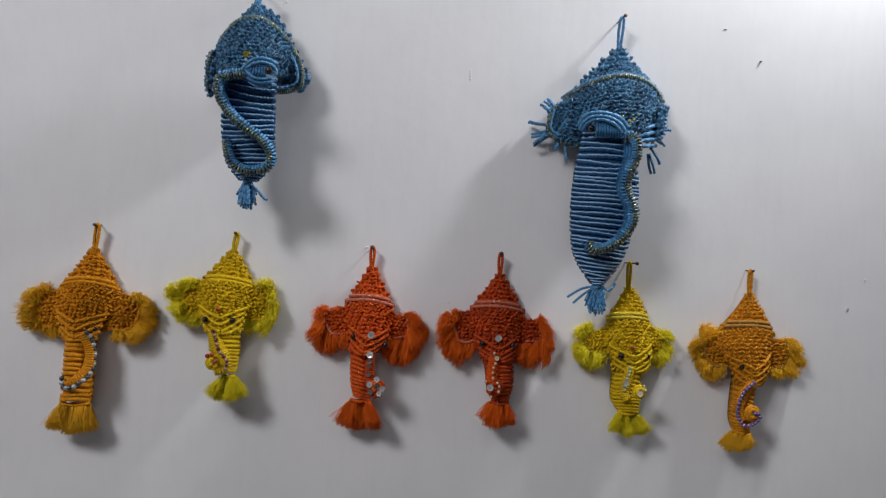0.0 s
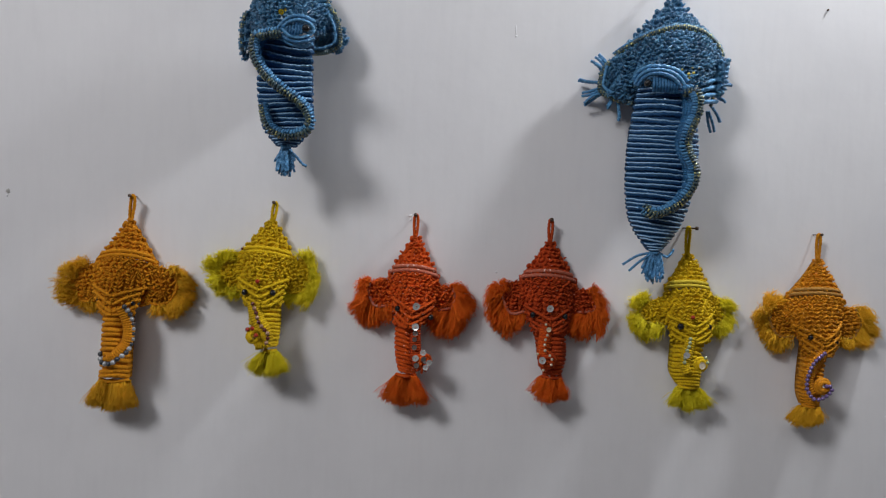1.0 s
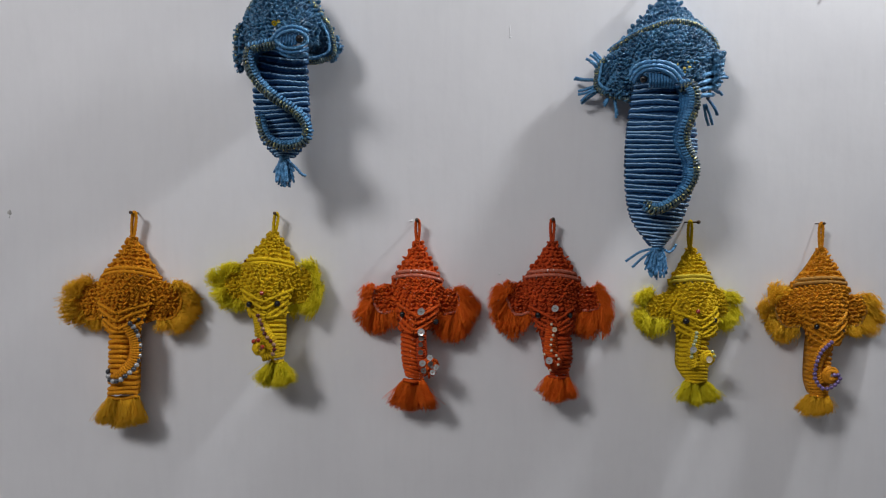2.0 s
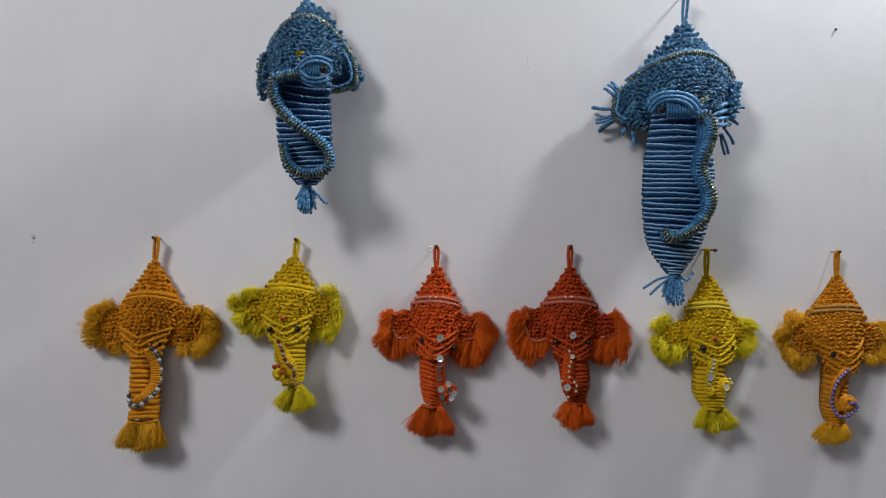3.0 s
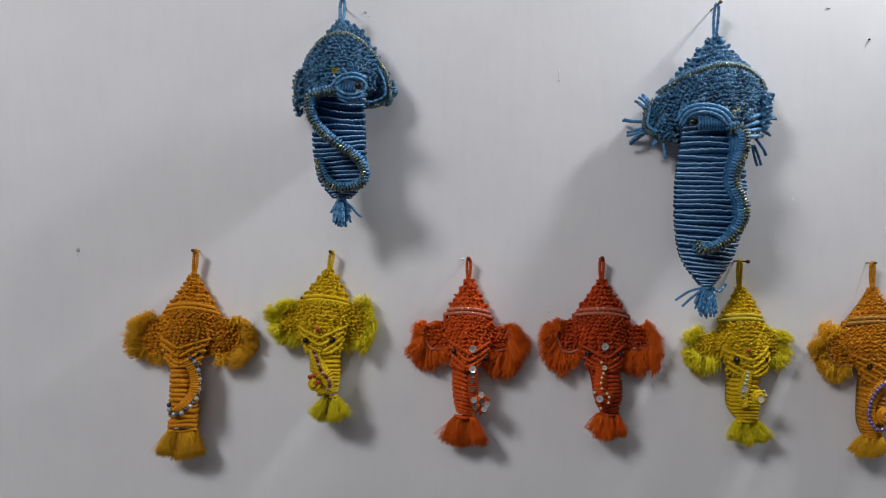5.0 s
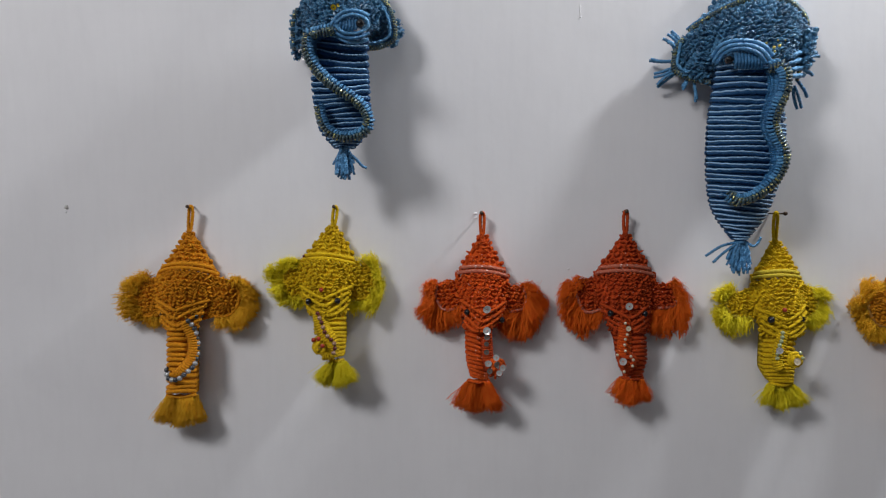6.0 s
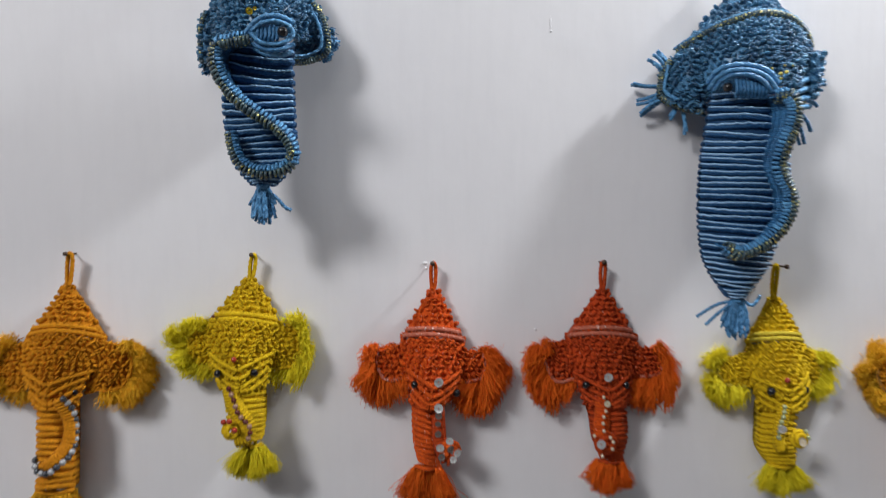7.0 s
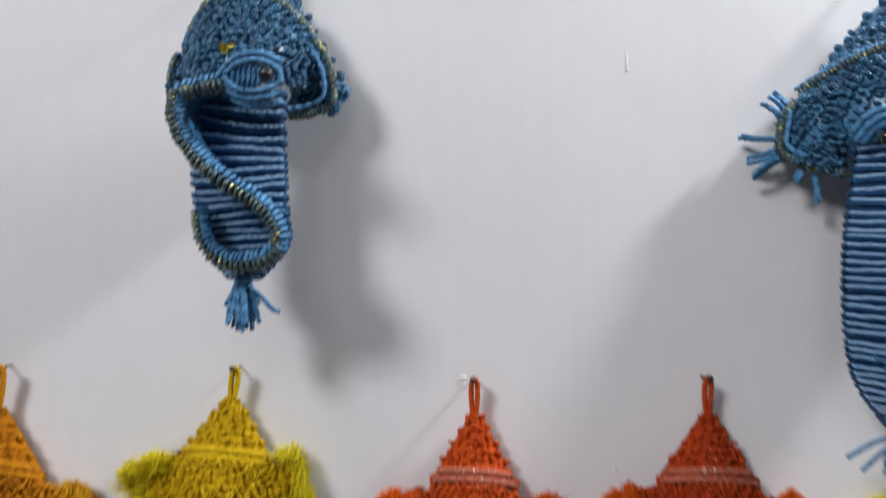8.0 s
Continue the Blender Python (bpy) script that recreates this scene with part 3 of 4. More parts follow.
def flap(ob, path, width, material, label=""):
    """The narrow strip that lies on a trunk, bound crosswise with cord."""
    pts = even_points([(p[0], p[1] - 0.5, p[2]) for p in path], 1.5)
    bm = fresh()
    for i, p in enumerate(pts):
        way = (pts[min(i + 1, len(pts) - 1)] - pts[max(i - 1, 0)]).normalized()
        a = way.cross(Vector((0, 1, 0)))
        a = a.normalized() if a.length > 0.1 else Vector((1, 0, 0))
        w = width * (0.75 + 0.25 * math.sin(math.pi * min(1, (i + 2) / len(pts))))
        tube(bm, [V(p + a * (w * c / 2) + Vector((0, (1 - c * c) * 2.2 - 1.6, 0))) for c in (-1, -0.6, 0, 0.6, 1)], 0.0010, 6)
    return tagged(part("trunk_flap", bm, material, ob, label), kind="stuff")


def coil(ob, centre, radius, material, turns=1.6, r=1.4, name="trunk_tip"):
    """The rolled-up tip of a trunk."""
    pts = []
    for i in range(int(22 * turns)):
        a = 2 * math.pi * i / 20
        q = radius * (1 - 0.55 * i / (20 * turns))
        pts.append((centre[0] + math.cos(a) * q, centre[1] - 0.5 + 2.5 * i / (20 * turns), centre[2] + math.sin(a) * q))
    return cord(name, pts, r, material, ob, "rolled cord tip", 7, 0.9)

ob = hanging("macrame_hanging", -0.2516, 1.5002, "orange macrame elephant-head hanging with blue-grey beads on its trunk", "small macrame hangings")
trunk, tl = tusk_face(ob, dict(
    body=ORANGE, tuft=ORANGE_TUFT, rim=ORANGE, rim_label="",
    loop=((0.0, 8.0, 0.0), (-2.0, 7.0, -18.1)),
    cap=[(-3.9, -17.3, -1.5, -17.3, 5.0, 7.0, 0.1), (-13.7, -31.3, 7.4, -31.4, 5.0, 10.0, 1.9), (-25.1, -47.8, 17.5, -48.8, 5.0, 15.0, 6.1)],
    brow=[(-25.1, -49.4, 17.5, -50.4, 5.0, 16.0, 6.2), (-26.4, -60.0, 15.8, -60.2, 6.0, 19.0, 4.6), (-22.9, -70.8, 7.4, -71.0, 9.0, 20.0, 1.4), (-18.1, -82.4, 4.0, -82.5, 11.0, 21.0, -0.9)],
    trunk=[(-18.1, -81.1, 2.9, -81.2, 9.0, 20.0, 1.6), (-18.2, -96.5, 3.2, -96.6, 10.0, 22.0, 2.1), (-18.3, -112.6, 3.1, -112.8, 11.0, 22.0, 2.3), (-19.1, -129.4, 2.6, -129.6, 11.0, 22.0, 2.6)],
    pitch=3.5,
    eyes=[(-19.0, 15.0, -73.7), (4.5, 15.0, -75.4)], eye_size=1.6,
    ears=[([(-35.7, -56.0, -24.3, -50.3, 5.0, 10.0, 0.5), (-36.9, -64.2, -23.6, -64.3, 5.0, 11.0, 0.7), (-33.7, -74.1, -22.8, -72.6, 5.0, 10.0, 0.7)], (-31.3, 8.0, -63.9), 24.2, 23.4, (88, 292), 520),
          ([(17.1, -51.2, 26.1, -54.6, 5.0, 10.0, 0.5), (13.8, -64.5, 28.5, -64.5, 5.0, 11.0, 0.7), (13.8, -75.2, 23.2, -73.6, 5.0, 10.0, 0.7)], (22.9, 8.0, -67.1), 23.4, 19.2, (-110, 75), 520)],
    tassel=((-6.9, 15.0, -130.6), 10.0, (-8.5, 15.0, -152.5), 15.8, 420),
), 11)
flap(ob, [(-1.1, 25.0, -78.8), (3.3, 22.0, -90.5), (2.8, 23.0, -102.3), (-2.9, 27.0, -110.6), (-8.4, 27.0, -114.1)], 7.1, ORANGE)
bead_string("bead_string", [(2.0, 26.0, -77.1), (4.8, 23.0, -82.3), (6.1, 21.0, -89.9), (6.5, 21.0, -96.3), (5.6, 22.0, -104.1), (4.2, 26.0, -108.9), (0.5, 29.0, -112.2), (-4.9, 30.0, -116.3), (-12.2, 26.0, -116.7), (-14.9, 23.0, -112.5), (-13.4, 24.0, -108.7)], GREY_BEAD, ob, 1.8, 3.4, "string of blue-grey and pale pearl beads", PALE_BEAD)

ob = hanging("macrame_hanging", -0.1510, 1.4994, "bright yellow macrame elephant-head hanging with maroon beads", "small macrame hangings")
tusk_face(ob, dict(
    body=YELLOW, tuft=YELLOW_TUFT, rim=YELLOW, rim_label="",
    loop=((0.0, 8.0, 0.0), (-1.7, 8.0, -14.1)),
    cap=[(-3.8, -12.9, -1.3, -12.9, 5.0, 7.0, 0.0), (-14.1, -24.5, 6.9, -25.4, 5.0, 11.0, 1.5), (-25.5, -39.0, 14.9, -42.0, 6.0, 16.0, 4.8)],
    brow=[(-25.1, -40.2, 14.5, -43.2, 6.0, 17.0, 4.9), (-24.7, -49.6, 12.7, -50.9, 8.0, 22.0, 2.5), (-21.1, -61.5, 9.1, -60.4, 12.0, 25.0, 0.3), (-16.7, -72.4, 7.7, -71.7, 14.0, 26.0, -0.8)],
    trunk=[(-16.6, -70.6, 7.4, -69.9, 12.0, 24.0, 1.6), (-15.6, -82.8, 8.0, -82.1, 13.0, 26.0, 2.0), (-13.9, -94.1, 7.7, -92.6, 14.0, 27.0, 2.3), (-9.7, -104.6, 6.6, -102.3, 15.0, 26.0, 2.1)],
    eyes=[(-16.4, 24.0, -63.4), (3.1, 24.0, -63.1)],
    ears=[([(-33.3, -45.1, -24.3, -43.1, 6.0, 11.0, 0.4), (-34.1, -53.4, -23.5, -53.5, 6.0, 12.0, 0.6), (-30.0, -62.2, -21.0, -61.4, 6.0, 11.0, 0.6)], (-30.6, 9.0, -52.3), 19.2, 20.9, (70, 295), 560),
          ([(12.4, -44.1, 19.4, -43.2, 6.0, 11.0, 0.4), (9.5, -53.6, 26.9, -52.4, 6.0, 12.0, 0.6), (8.7, -64.0, 26.0, -59.9, 6.0, 11.0, 0.6)], (19.0, 9.0, -53.8), 13.3, 23.4, (-125, 100), 430)],
    tassel=((2.1, 20.0, -104.5), 3.8, (-0.7, 18.0, -123.2), 13.8, 360),
), 21)
flap(ob, [(-10.1, 28.0, -70.9), (-6.2, 30.0, -81.8), (-0.6, 31.0, -90.8), (-0.6, 31.0, -97.5), (-7.3, 31.0, -99.1)], 9.2, YELLOW)
tip = coil(ob, (-8.2, 30.0, -93.7), 5.0, YELLOW)
bead_string("bead_string", [(-9.6, 31.0, -70.9), (-8.4, 31.0, -74.1), (-6.7, 32.0, -77.5), (-5.9, 32.0, -80.7), (-4.5, 33.0, -83.7), (-2.2, 33.0, -86.9), (1.5, 34.0, -90.3), (1.9, 34.0, -94.6), (0.1, 33.0, -99.1)], MAROON_BEAD, ob, 1.5, 3.3, "string of maroon and tan beads", TAN_BEAD)
for q in ((-12.4, 31.0, -88.7), (-8.5, 35.0, -87.3), (-5.6, 36.0, -91.8)):
    bead(q, 1.6, RED_BEAD, ob)
bead((-7.3, 28.0, -55.4), 1.6, RED_BEAD, ob)
bead((-21.0, 16.0, -33.4), 1.0, MAROON_BEAD, ob)

ob = hanging("macrame_hanging", -0.0492, 1.4944, "red-orange macrame elephant-head hanging with silver sequins", "small macrame hangings")
tusk_face(ob, dict(
    body=RED, tuft=RED_TUFT, rim=RED_RIM, rim_label="silvery pink edging cord",
    loop=((0.0, 8.0, 0.0), (0.0, 7.0, -15.0)),
    cap=[(-1.1, -14.7, 1.4, -14.7, 5.0, 7.0, 0.1), (-9.1, -27.7, 8.9, -28.1, 5.0, 10.0, 1.5), (-18.3, -43.1, 18.5, -46.1, 6.0, 15.0, 4.5)],
    brow=[(-17.9, -44.7, 17.7, -47.8, 6.0, 17.0, 4.3), (-16.7, -55.4, 15.5, -56.8, 8.0, 21.0, 3.1), (-13.8, -66.3, 13.2, -67.7, 11.0, 24.0, 0.1), (-12.2, -78.4, 5.6, -78.6, 13.0, 24.0, -0.7)],
    trunk=[(-12.6, -73.8, 4.0, -75.1, 11.0, 21.0, 1.5), (-13.0, -89.8, 2.8, -89.9, 12.0, 22.0, 1.8), (-11.8, -103.5, 4.0, -103.6, 12.0, 22.0, 2.0), (-8.9, -114.3, 4.0, -114.4, 12.0, 20.0, 1.8)],
    slope=0.9,
    eyes=[(-11.0, 20.0, -66.8), (12.8, 17.0, -72.6)],
    ears=[([(-29.2, -51.8, -17.5, -47.7, 6.0, 10.0, 0.4), (-30.0, -57.7, -16.7, -58.6, 6.0, 11.0, 0.6), (-25.9, -65.2, -15.0, -63.6, 6.0, 10.0, 0.5)], (-28.3, 8.0, -64.1), 19.2, 20.9, (92, 335), 560),
          ([(17.7, -52.0, 26.9, -53.7, 6.0, 10.0, 0.4), (15.6, -59.6, 27.8, -60.5, 6.0, 11.0, 0.6), (15.6, -68.8, 26.1, -65.5, 6.0, 10.0, 0.5)], (24.3, 8.0, -68.6), 20.9, 22.9, (-155, 68), 560)],
    tassel=((-3.2, 16.0, -115.1), 7.1, (-4.0, 16.0, -138.6), 15.8, 420),
), 31)
flap(ob, [(2.3, 22.0, -78.8), (2.2, 24.0, -89.8), (3.4, 25.0, -101.8), (7.0, 26.0, -108.9), (10.6, 27.0, -106.3)], 7.1, RED_DEEP)
coil(ob, (8.3, 25.0, -103.5), 5.4, RED)
for q, r, m in (((2.0, 29.0, -64.0), 2.7, SEQUIN), ((2.0, 29.0, -78.5), 2.6, SEQUIN), ((2.1, 27.0, -83.2), 2.0, SEQUIN_GREY), ((1.7, 27.0, -87.7), 1.7, SEQUIN_GREY), ((1.7, 28.0, -93.1), 1.9, SEQUIN_GREY),
                ((2.8, 29.0, -100.6), 2.4, SEQUIN), ((3.6, 29.0, -105.8), 2.0, SEQUIN_GREY), ((8.0, 31.0, -96.2), 2.2, SEQUIN), ((8.4, 31.0, -100.6), 2.0, SEQUIN_GREY), ((12.4, 30.0, -103.3), 2.3, SEQUIN), ((10.0, 30.0, -106.9), 2.0, SEQUIN)):
    ring_sequin(q, r, m, ob, (random.uniform(-18, 18), random.uniform(-25, 25)))

ob = hanging("macrame_hanging", 0.0499, 1.4948, "deep red-orange macrame elephant-head hanging with pearls and sequins", "small macrame hangings")
tusk_face(ob, dict(
    body=RED_DEEP, tuft=RED_TUFT, rim=RED_RIM, rim_label="silvery pink edging cord",
    loop=((0.0, 8.0, 0.0), (0.2, 7.0, -15.6)),
    cap=[(-0.6, -15.2, 2.0, -15.2, 5.0, 7.0, 0.1), (-9.5, -28.3, 10.5, -27.9, 5.0, 10.0, 1.5), (-21.6, -44.2, 21.0, -46.1, 6.0, 15.0, 4.5)],
    brow=[(-20.7, -45.9, 20.1, -47.8, 6.0, 17.0, 4.3), (-21.1, -57.1, 16.2, -58.5, 8.0, 20.0, 3.0), (-15.3, -70.1, 14.2, -71.1, 11.0, 22.0, -0.1), (-11.3, -80.5, 12.7, -80.6, 12.0, 22.0, -0.5)],
    trunk=[(-13.0, -76.6, 14.5, -75.9, 10.0, 20.0, 1.5), (-8.9, -89.8, 14.3, -90.0, 11.0, 22.0, 1.9), (-7.0, -102.2, 14.5, -101.6, 12.0, 22.0, 2.0), (-2.4, -113.1, 11.5, -113.3, 12.0, 20.0, 1.8)],
    eyes=[(-12.9, 20.0, -68.5), (10.8, 18.0, -69.3)],
    ears=[([(-30.9, -50.1, -19.9, -46.8, 6.0, 10.0, 0.4), (-30.9, -57.7, -19.0, -58.6, 6.0, 11.0, 0.6), (-25.8, -67.8, -14.8, -63.7, 6.0, 10.0, 0.5)], (-28.7, 8.0, -65.0), 18.8, 22.9, (95, 322), 520),
          ([(19.3, -52.0, 31.2, -52.9, 6.0, 10.0, 0.4), (16.7, -59.6, 33.8, -59.7, 6.0, 11.0, 0.6), (17.6, -66.4, 31.3, -64.7, 6.0, 10.0, 0.5)], (27.7, 8.0, -67.8), 19.2, 20.9, (-155, 66), 560)],
    tassel=((3.4, 16.0, -114.0), 7.1, (3.5, 16.0, -132.7), 12.9, 380),
), 41)
flap(ob, [(-2.8, 23.0, -75.5), (-3.6, 25.0, -86.6), (-4.5, 27.0, -96.5), (-2.4, 27.0, -105.8)], 9.2, RED)
coil(ob, (-2.2, 26.0, -101.1), 5.8, RED_DEEP, 1.9, 1.8)
for q, r, m in (((-1.9, 28.0, -63.0), 2.6, SEQUIN), ((-2.0, 27.0, -78.2), 1.8, PEARL), ((-7.0, 33.0, -99.3), 2.6, SEQUIN)):
    ring_sequin(q, r, m, ob, (random.uniform(-12, 12), random.uniform(-15, 15)))
for q in ((-4.1, 27.0, -74.5), (-3.1, 28.0, -82.1), (-4.5, 29.0, -85.1), (-4.9, 29.0, -88.8), (-4.7, 30.0, -92.7), (-1.5, 32.0, -95.9), (0.1, 32.0, -98.4), (-0.3, 32.0, -102.4), (-10.0, 30.0, -95.4), (-5.7, 31.0, -106.6)):
    bead(q, 1.05, PEARL, ob)

ob = hanging("macrame_hanging", 0.1510, 1.4930, "lemon yellow macrame elephant-head hanging with a curled trunk tip", "small macrame hangings")
tusk_face(ob, dict(
    body=YELLOW, tuft=YELLOW_TUFT, rim=YELLOW_RIM, rim_label="pale edging cord",
    loop=((0.0, 13.0, 0.0), (2.0, 8.0, -19.7)),
    cap=[(2.1, -19.0, 4.9, -18.9, 5.0, 7.0, 0.1), (-4.5, -31.9, 13.5, -31.1, 5.0, 10.0, 1.2), (-13.2, -46.1, 20.5, -46.4, 6.0, 15.0, 3.5)],
    brow=[(-13.1, -47.9, 21.0, -48.2, 6.0, 16.0, 3.2), (-14.9, -60.7, 20.0, -59.2, 8.0, 20.0, 2.3), (-11.9, -71.6, 20.5, -70.3, 12.0, 22.0, 0.1), (-8.5, -83.0, 18.0, -82.8, 12.0, 22.0, -0.1)],
    trunk=[(-7.9, -81.5, 17.7, -81.4, 10.0, 21.0, 1.8), (-9.2, -95.4, 14.5, -94.6, 12.0, 23.0, 2.0), (-9.3, -106.8, 14.4, -106.0, 13.0, 24.0, 2.3), (-3.6, -116.1, 13.2, -115.6, 14.0, 22.0, 1.8)],
    slope=0.5,
    eyes=[(-5.9, 21.0, -71.7), (16.0, 18.0, -71.7)], eye_size=2.2,
    ears=[([(-27.1, -59.2, -12.9, -51.9, 6.0, 10.0, 0.5), (-27.8, -64.2, -12.2, -63.5, 6.0, 11.0, 0.6), (-23.8, -69.4, -9.9, -71.5, 6.0, 10.0, 0.6)], (-23.8, 8.0, -65.1), 18.8, 21.3, (100, 295), 520),
          ([(18.5, -52.8, 27.0, -54.7, 6.0, 10.0, 0.4), (19.1, -62.3, 30.2, -61.8, 6.0, 11.0, 0.6), (19.5, -69.4, 27.8, -69.1, 6.0, 10.0, 0.6)], (25.4, 8.0, -64.9), 17.5, 17.5, (-115, 65), 460)],
    tassel=((3.1, 18.0, -116.3), 7.5, (5.9, 17.0, -134.5), 15.8, 400),
), 51)
flap(ob, [(2.2, 25.0, -80.3), (-0.8, 27.0, -88.7), (-3.2, 28.0, -98.5), (-1.5, 29.0, -103.9)], 7.5, YELLOW)
coil(ob, (7.1, 30.0, -97.7), 5.0, YELLOW)
bead_string("bead_string", [(0.5, 27.0, -80.0), (-0.5, 28.0, -84.6), (-2.4, 29.0, -88.3), (-3.8, 30.0, -92.5), (-4.4, 30.0, -97.7)], GREEN_BEAD, ob, 1.4, 2.9, "short string of pale green beads")
ring_sequin((-4.5, 33.0, -90.7), 2.3, SEQUIN, ob, (5, -10))
ring_sequin((5.8, 36.0, -97.4), 2.5, PEARL, ob, (-8, 12))
bead((0.6, 28.0, -64.2), 1.6, RED_BEAD, ob)
for q in ((8.8, 34.0, -92.1), (10.4, 34.0, -95.5)):
    bead(q, 1.2, GREEN_BEAD, ob)

ob = hanging("macrame_hanging", 0.2528, 1.4917, "golden orange macrame elephant-head hanging with a lilac bead string", "small macrame hangings")
tusk_face(ob, dict(
    body=ORANGE_GLITTER, tuft=ORANGE_TUFT, rim=BROWN_RIM, rim_label="brownish edging cord",
    loop=((0.0, 8.0, 0.0), (0.2, 8.0, -19.1)),
    cap=[(0.3, -18.4, 3.2, -18.2, 5.0, 7.0, 0.1), (-8.4, -32.0, 12.1, -31.1, 5.0, 10.0, 1.3), (-21.7, -47.5, 21.1, -47.1, 6.0, 15.0, 3.6)],
    brow=[(-21.1, -49.3, 21.2, -48.9, 6.0, 16.0, 3.3), (-24.7, -61.4, 17.9, -59.7, 8.0, 20.0, 2.4), (-15.5, -75.4, 14.8, -76.5, 12.0, 22.0, 0.7), (-11.5, -87.6, 9.3, -88.7, 13.0, 22.0, -0.2)],
    trunk=[(-10.7, -84.4, 8.1, -84.5, 11.0, 21.0, 1.7), (-12.5, -101.9, 5.2, -101.1, 12.0, 23.0, 2.2), (-13.0, -117.4, 3.7, -116.8, 13.0, 23.0, 2.3), (-9.6, -127.3, 2.0, -126.8, 13.0, 21.0, 2.0)],
    slope=0.6,
    eyes=[(-9.8, 20.0, -75.5), (11.2, 17.0, -78.9)], eye_size=1.8,
    ears=[([(-30.5, -58.8, -21.4, -52.1, 6.0, 10.0, 0.5), (-31.0, -66.1, -19.7, -65.6, 6.0, 11.0, 0.7), (-25.7, -75.0, -12.5, -74.5, 6.0, 10.0, 0.6)], (-26.2, 8.0, -66.5), 20.0, 24.2, (70, 300), 560),
          ([(19.7, -55.8, 29.4, -57.2, 6.0, 10.0, 0.5), (17.5, -66.9, 33.7, -64.4, 6.0, 11.0, 0.7), (18.1, -76.9, 29.5, -74.2, 6.0, 10.0, 0.6)], (27.2, 8.0, -70.8), 20.4, 16.3, (-110, 55), 460)],
    tassel=((-5.6, 17.0, -127.0), 6.3, (-9.8, 17.0, -142.3), 11.7, 360),
), 61)
flap(ob, [(-0.7, 26.0, -86.5), (-9.5, 28.0, -96.1), (-13.0, 29.0, -107.4), (-8.9, 29.0, -115.6)], 7.5, ORANGE_GLITTER)
coil(ob, (-3.7, 29.0, -110.1), 5.4, ORANGE_GLITTER, 1.8, 1.8)
bead_string("bead_string", [(-2.4, 29.0, -86.0), (-6.0, 30.0, -88.5), (-10.0, 31.0, -91.5), (-12.5, 31.0, -95.5), (-14.6, 32.0, -99.3), (-15.7, 32.0, -103.3), (-16.2, 32.0, -110.3), (-14.6, 32.0, -114.1), (-11.2, 32.0, -118.4), (-8.0, 33.0, -118.9), (-3.6, 33.0, -117.5), (0.3, 33.0, -114.3), (2.0, 33.0, -111.2), (0.0, 33.0, -108.6), (-2.3, 33.0, -109.1)], LILAC_BEAD, ob, 1.5, 3.0, "string of lilac pearl beads")

ob = hanging("macrame_hanging", -0.1417, 1.6824, "large blue satin macrame elephant-head hanging with a gold-edged curling flap", "large macrame hangings")
rng = random.Random(71)
loop(ob, (0.0, 20.0, 0.0), (-0.5, 22.0, -16.7), BLUE_TUFT, 1.6, 1.2)
cap, cl = knotted("cap", [(-2.0, -14.9, 0.8, -14.9, 20.0, 24.0, -1.3), (-12.0, -26.1, 15.8, -24.9, 18.0, 30.0, -1.7), (-26.0, -42.1, 25.9, -43.2, 14.0, 34.0, -1.4), (-32.1, -60.0, 29.8, -57.3, 12.0, 34.0, -5.2)], BLUE_KNOT, ob, "pointed knotted cap", 3.2, 71, slant=27, lift=1.0)
hood, hl = knotted("hood", [(-24.9, -45.9, 25.0, -45.3, 22.0, 36.0, 15.8), (-25.9, -50.9, 27.1, -51.2, 23.0, 42.0, 9.0), (-25.7, -57.6, 27.6, -57.0, 24.0, 48.0, 1.0), (-23.8, -66.8, 23.0, -65.5, 26.0, 50.0, -4.0)], BLUE_KNOT, ob, "domed knotted hood edged with gold thread", 3.1, 72, slant=27, lift=1.0)
wrapped_edge("hood_edge", across(hl, 0.0, 13, 1.0), 1.8, hood, "gold-thread edging", 1.5, (0.2, 0.5, 1.0))
ear, el = knotted("ear", [(24.5, -45.3, 27.7, -46.1, 16.0, 22.0, -1.6), (19.4, -53.8, 32.4, -54.5, 14.0, 24.0, -2.5), (15.9, -65.7, 35.5, -65.5, 12.0, 22.0, -2.2), (15.1, -73.0, 32.2, -72.1, 12.0, 18.0, -1.3)], BLUE_KNOT, ob, "knotted ear flap with double gold edging", 3.1, 73, slant=27, lift=1.0)
wrapped_edge("ear_edge", [(27.0, 26.0, -47.1), (31.7, 25.0, -54.4), (34.0, 24.0, -63.4), (33.0, 22.0, -71.8), (24.3, 23.0, -76.5), (16.6, 26.0, -78.0)], 1.3, ear, "gold-thread edging", 1.4, (1, 0.4, -0.4))
cord("ear_rim", [(25.6, 29.0, -50.3), (29.5, 28.0, -57.2), (31.4, 27.0, -64.9), (30.1, 26.0, -70.7), (23.0, 27.0, -74.5), (16.1, 29.0, -75.4)], 0.85, BLUE_TUFT, ear, "pale satin edging cord")
tuft("cord_ends", BLUE_TUFT, ear, rng, (29.1, 14.0, -65.2), 9.2, 12.5, (-80, 40), 46, 6.0, 0.5, 0.8, 0.8, 0.5)
ear, el = knotted("ear", [(-34.1, -51.9, -25.2, -48.6, 14.0, 22.0, -2.0), (-35.1, -62.3, -26.2, -62.2, 13.0, 24.0, -2.5), (-34.9, -74.3, -27.2, -75.0, 12.0, 22.0, -2.1)], BLUE_KNOT, ob, "narrow ear folded back beside the hood", 3.0, 74, slant=27, lift=1.0)
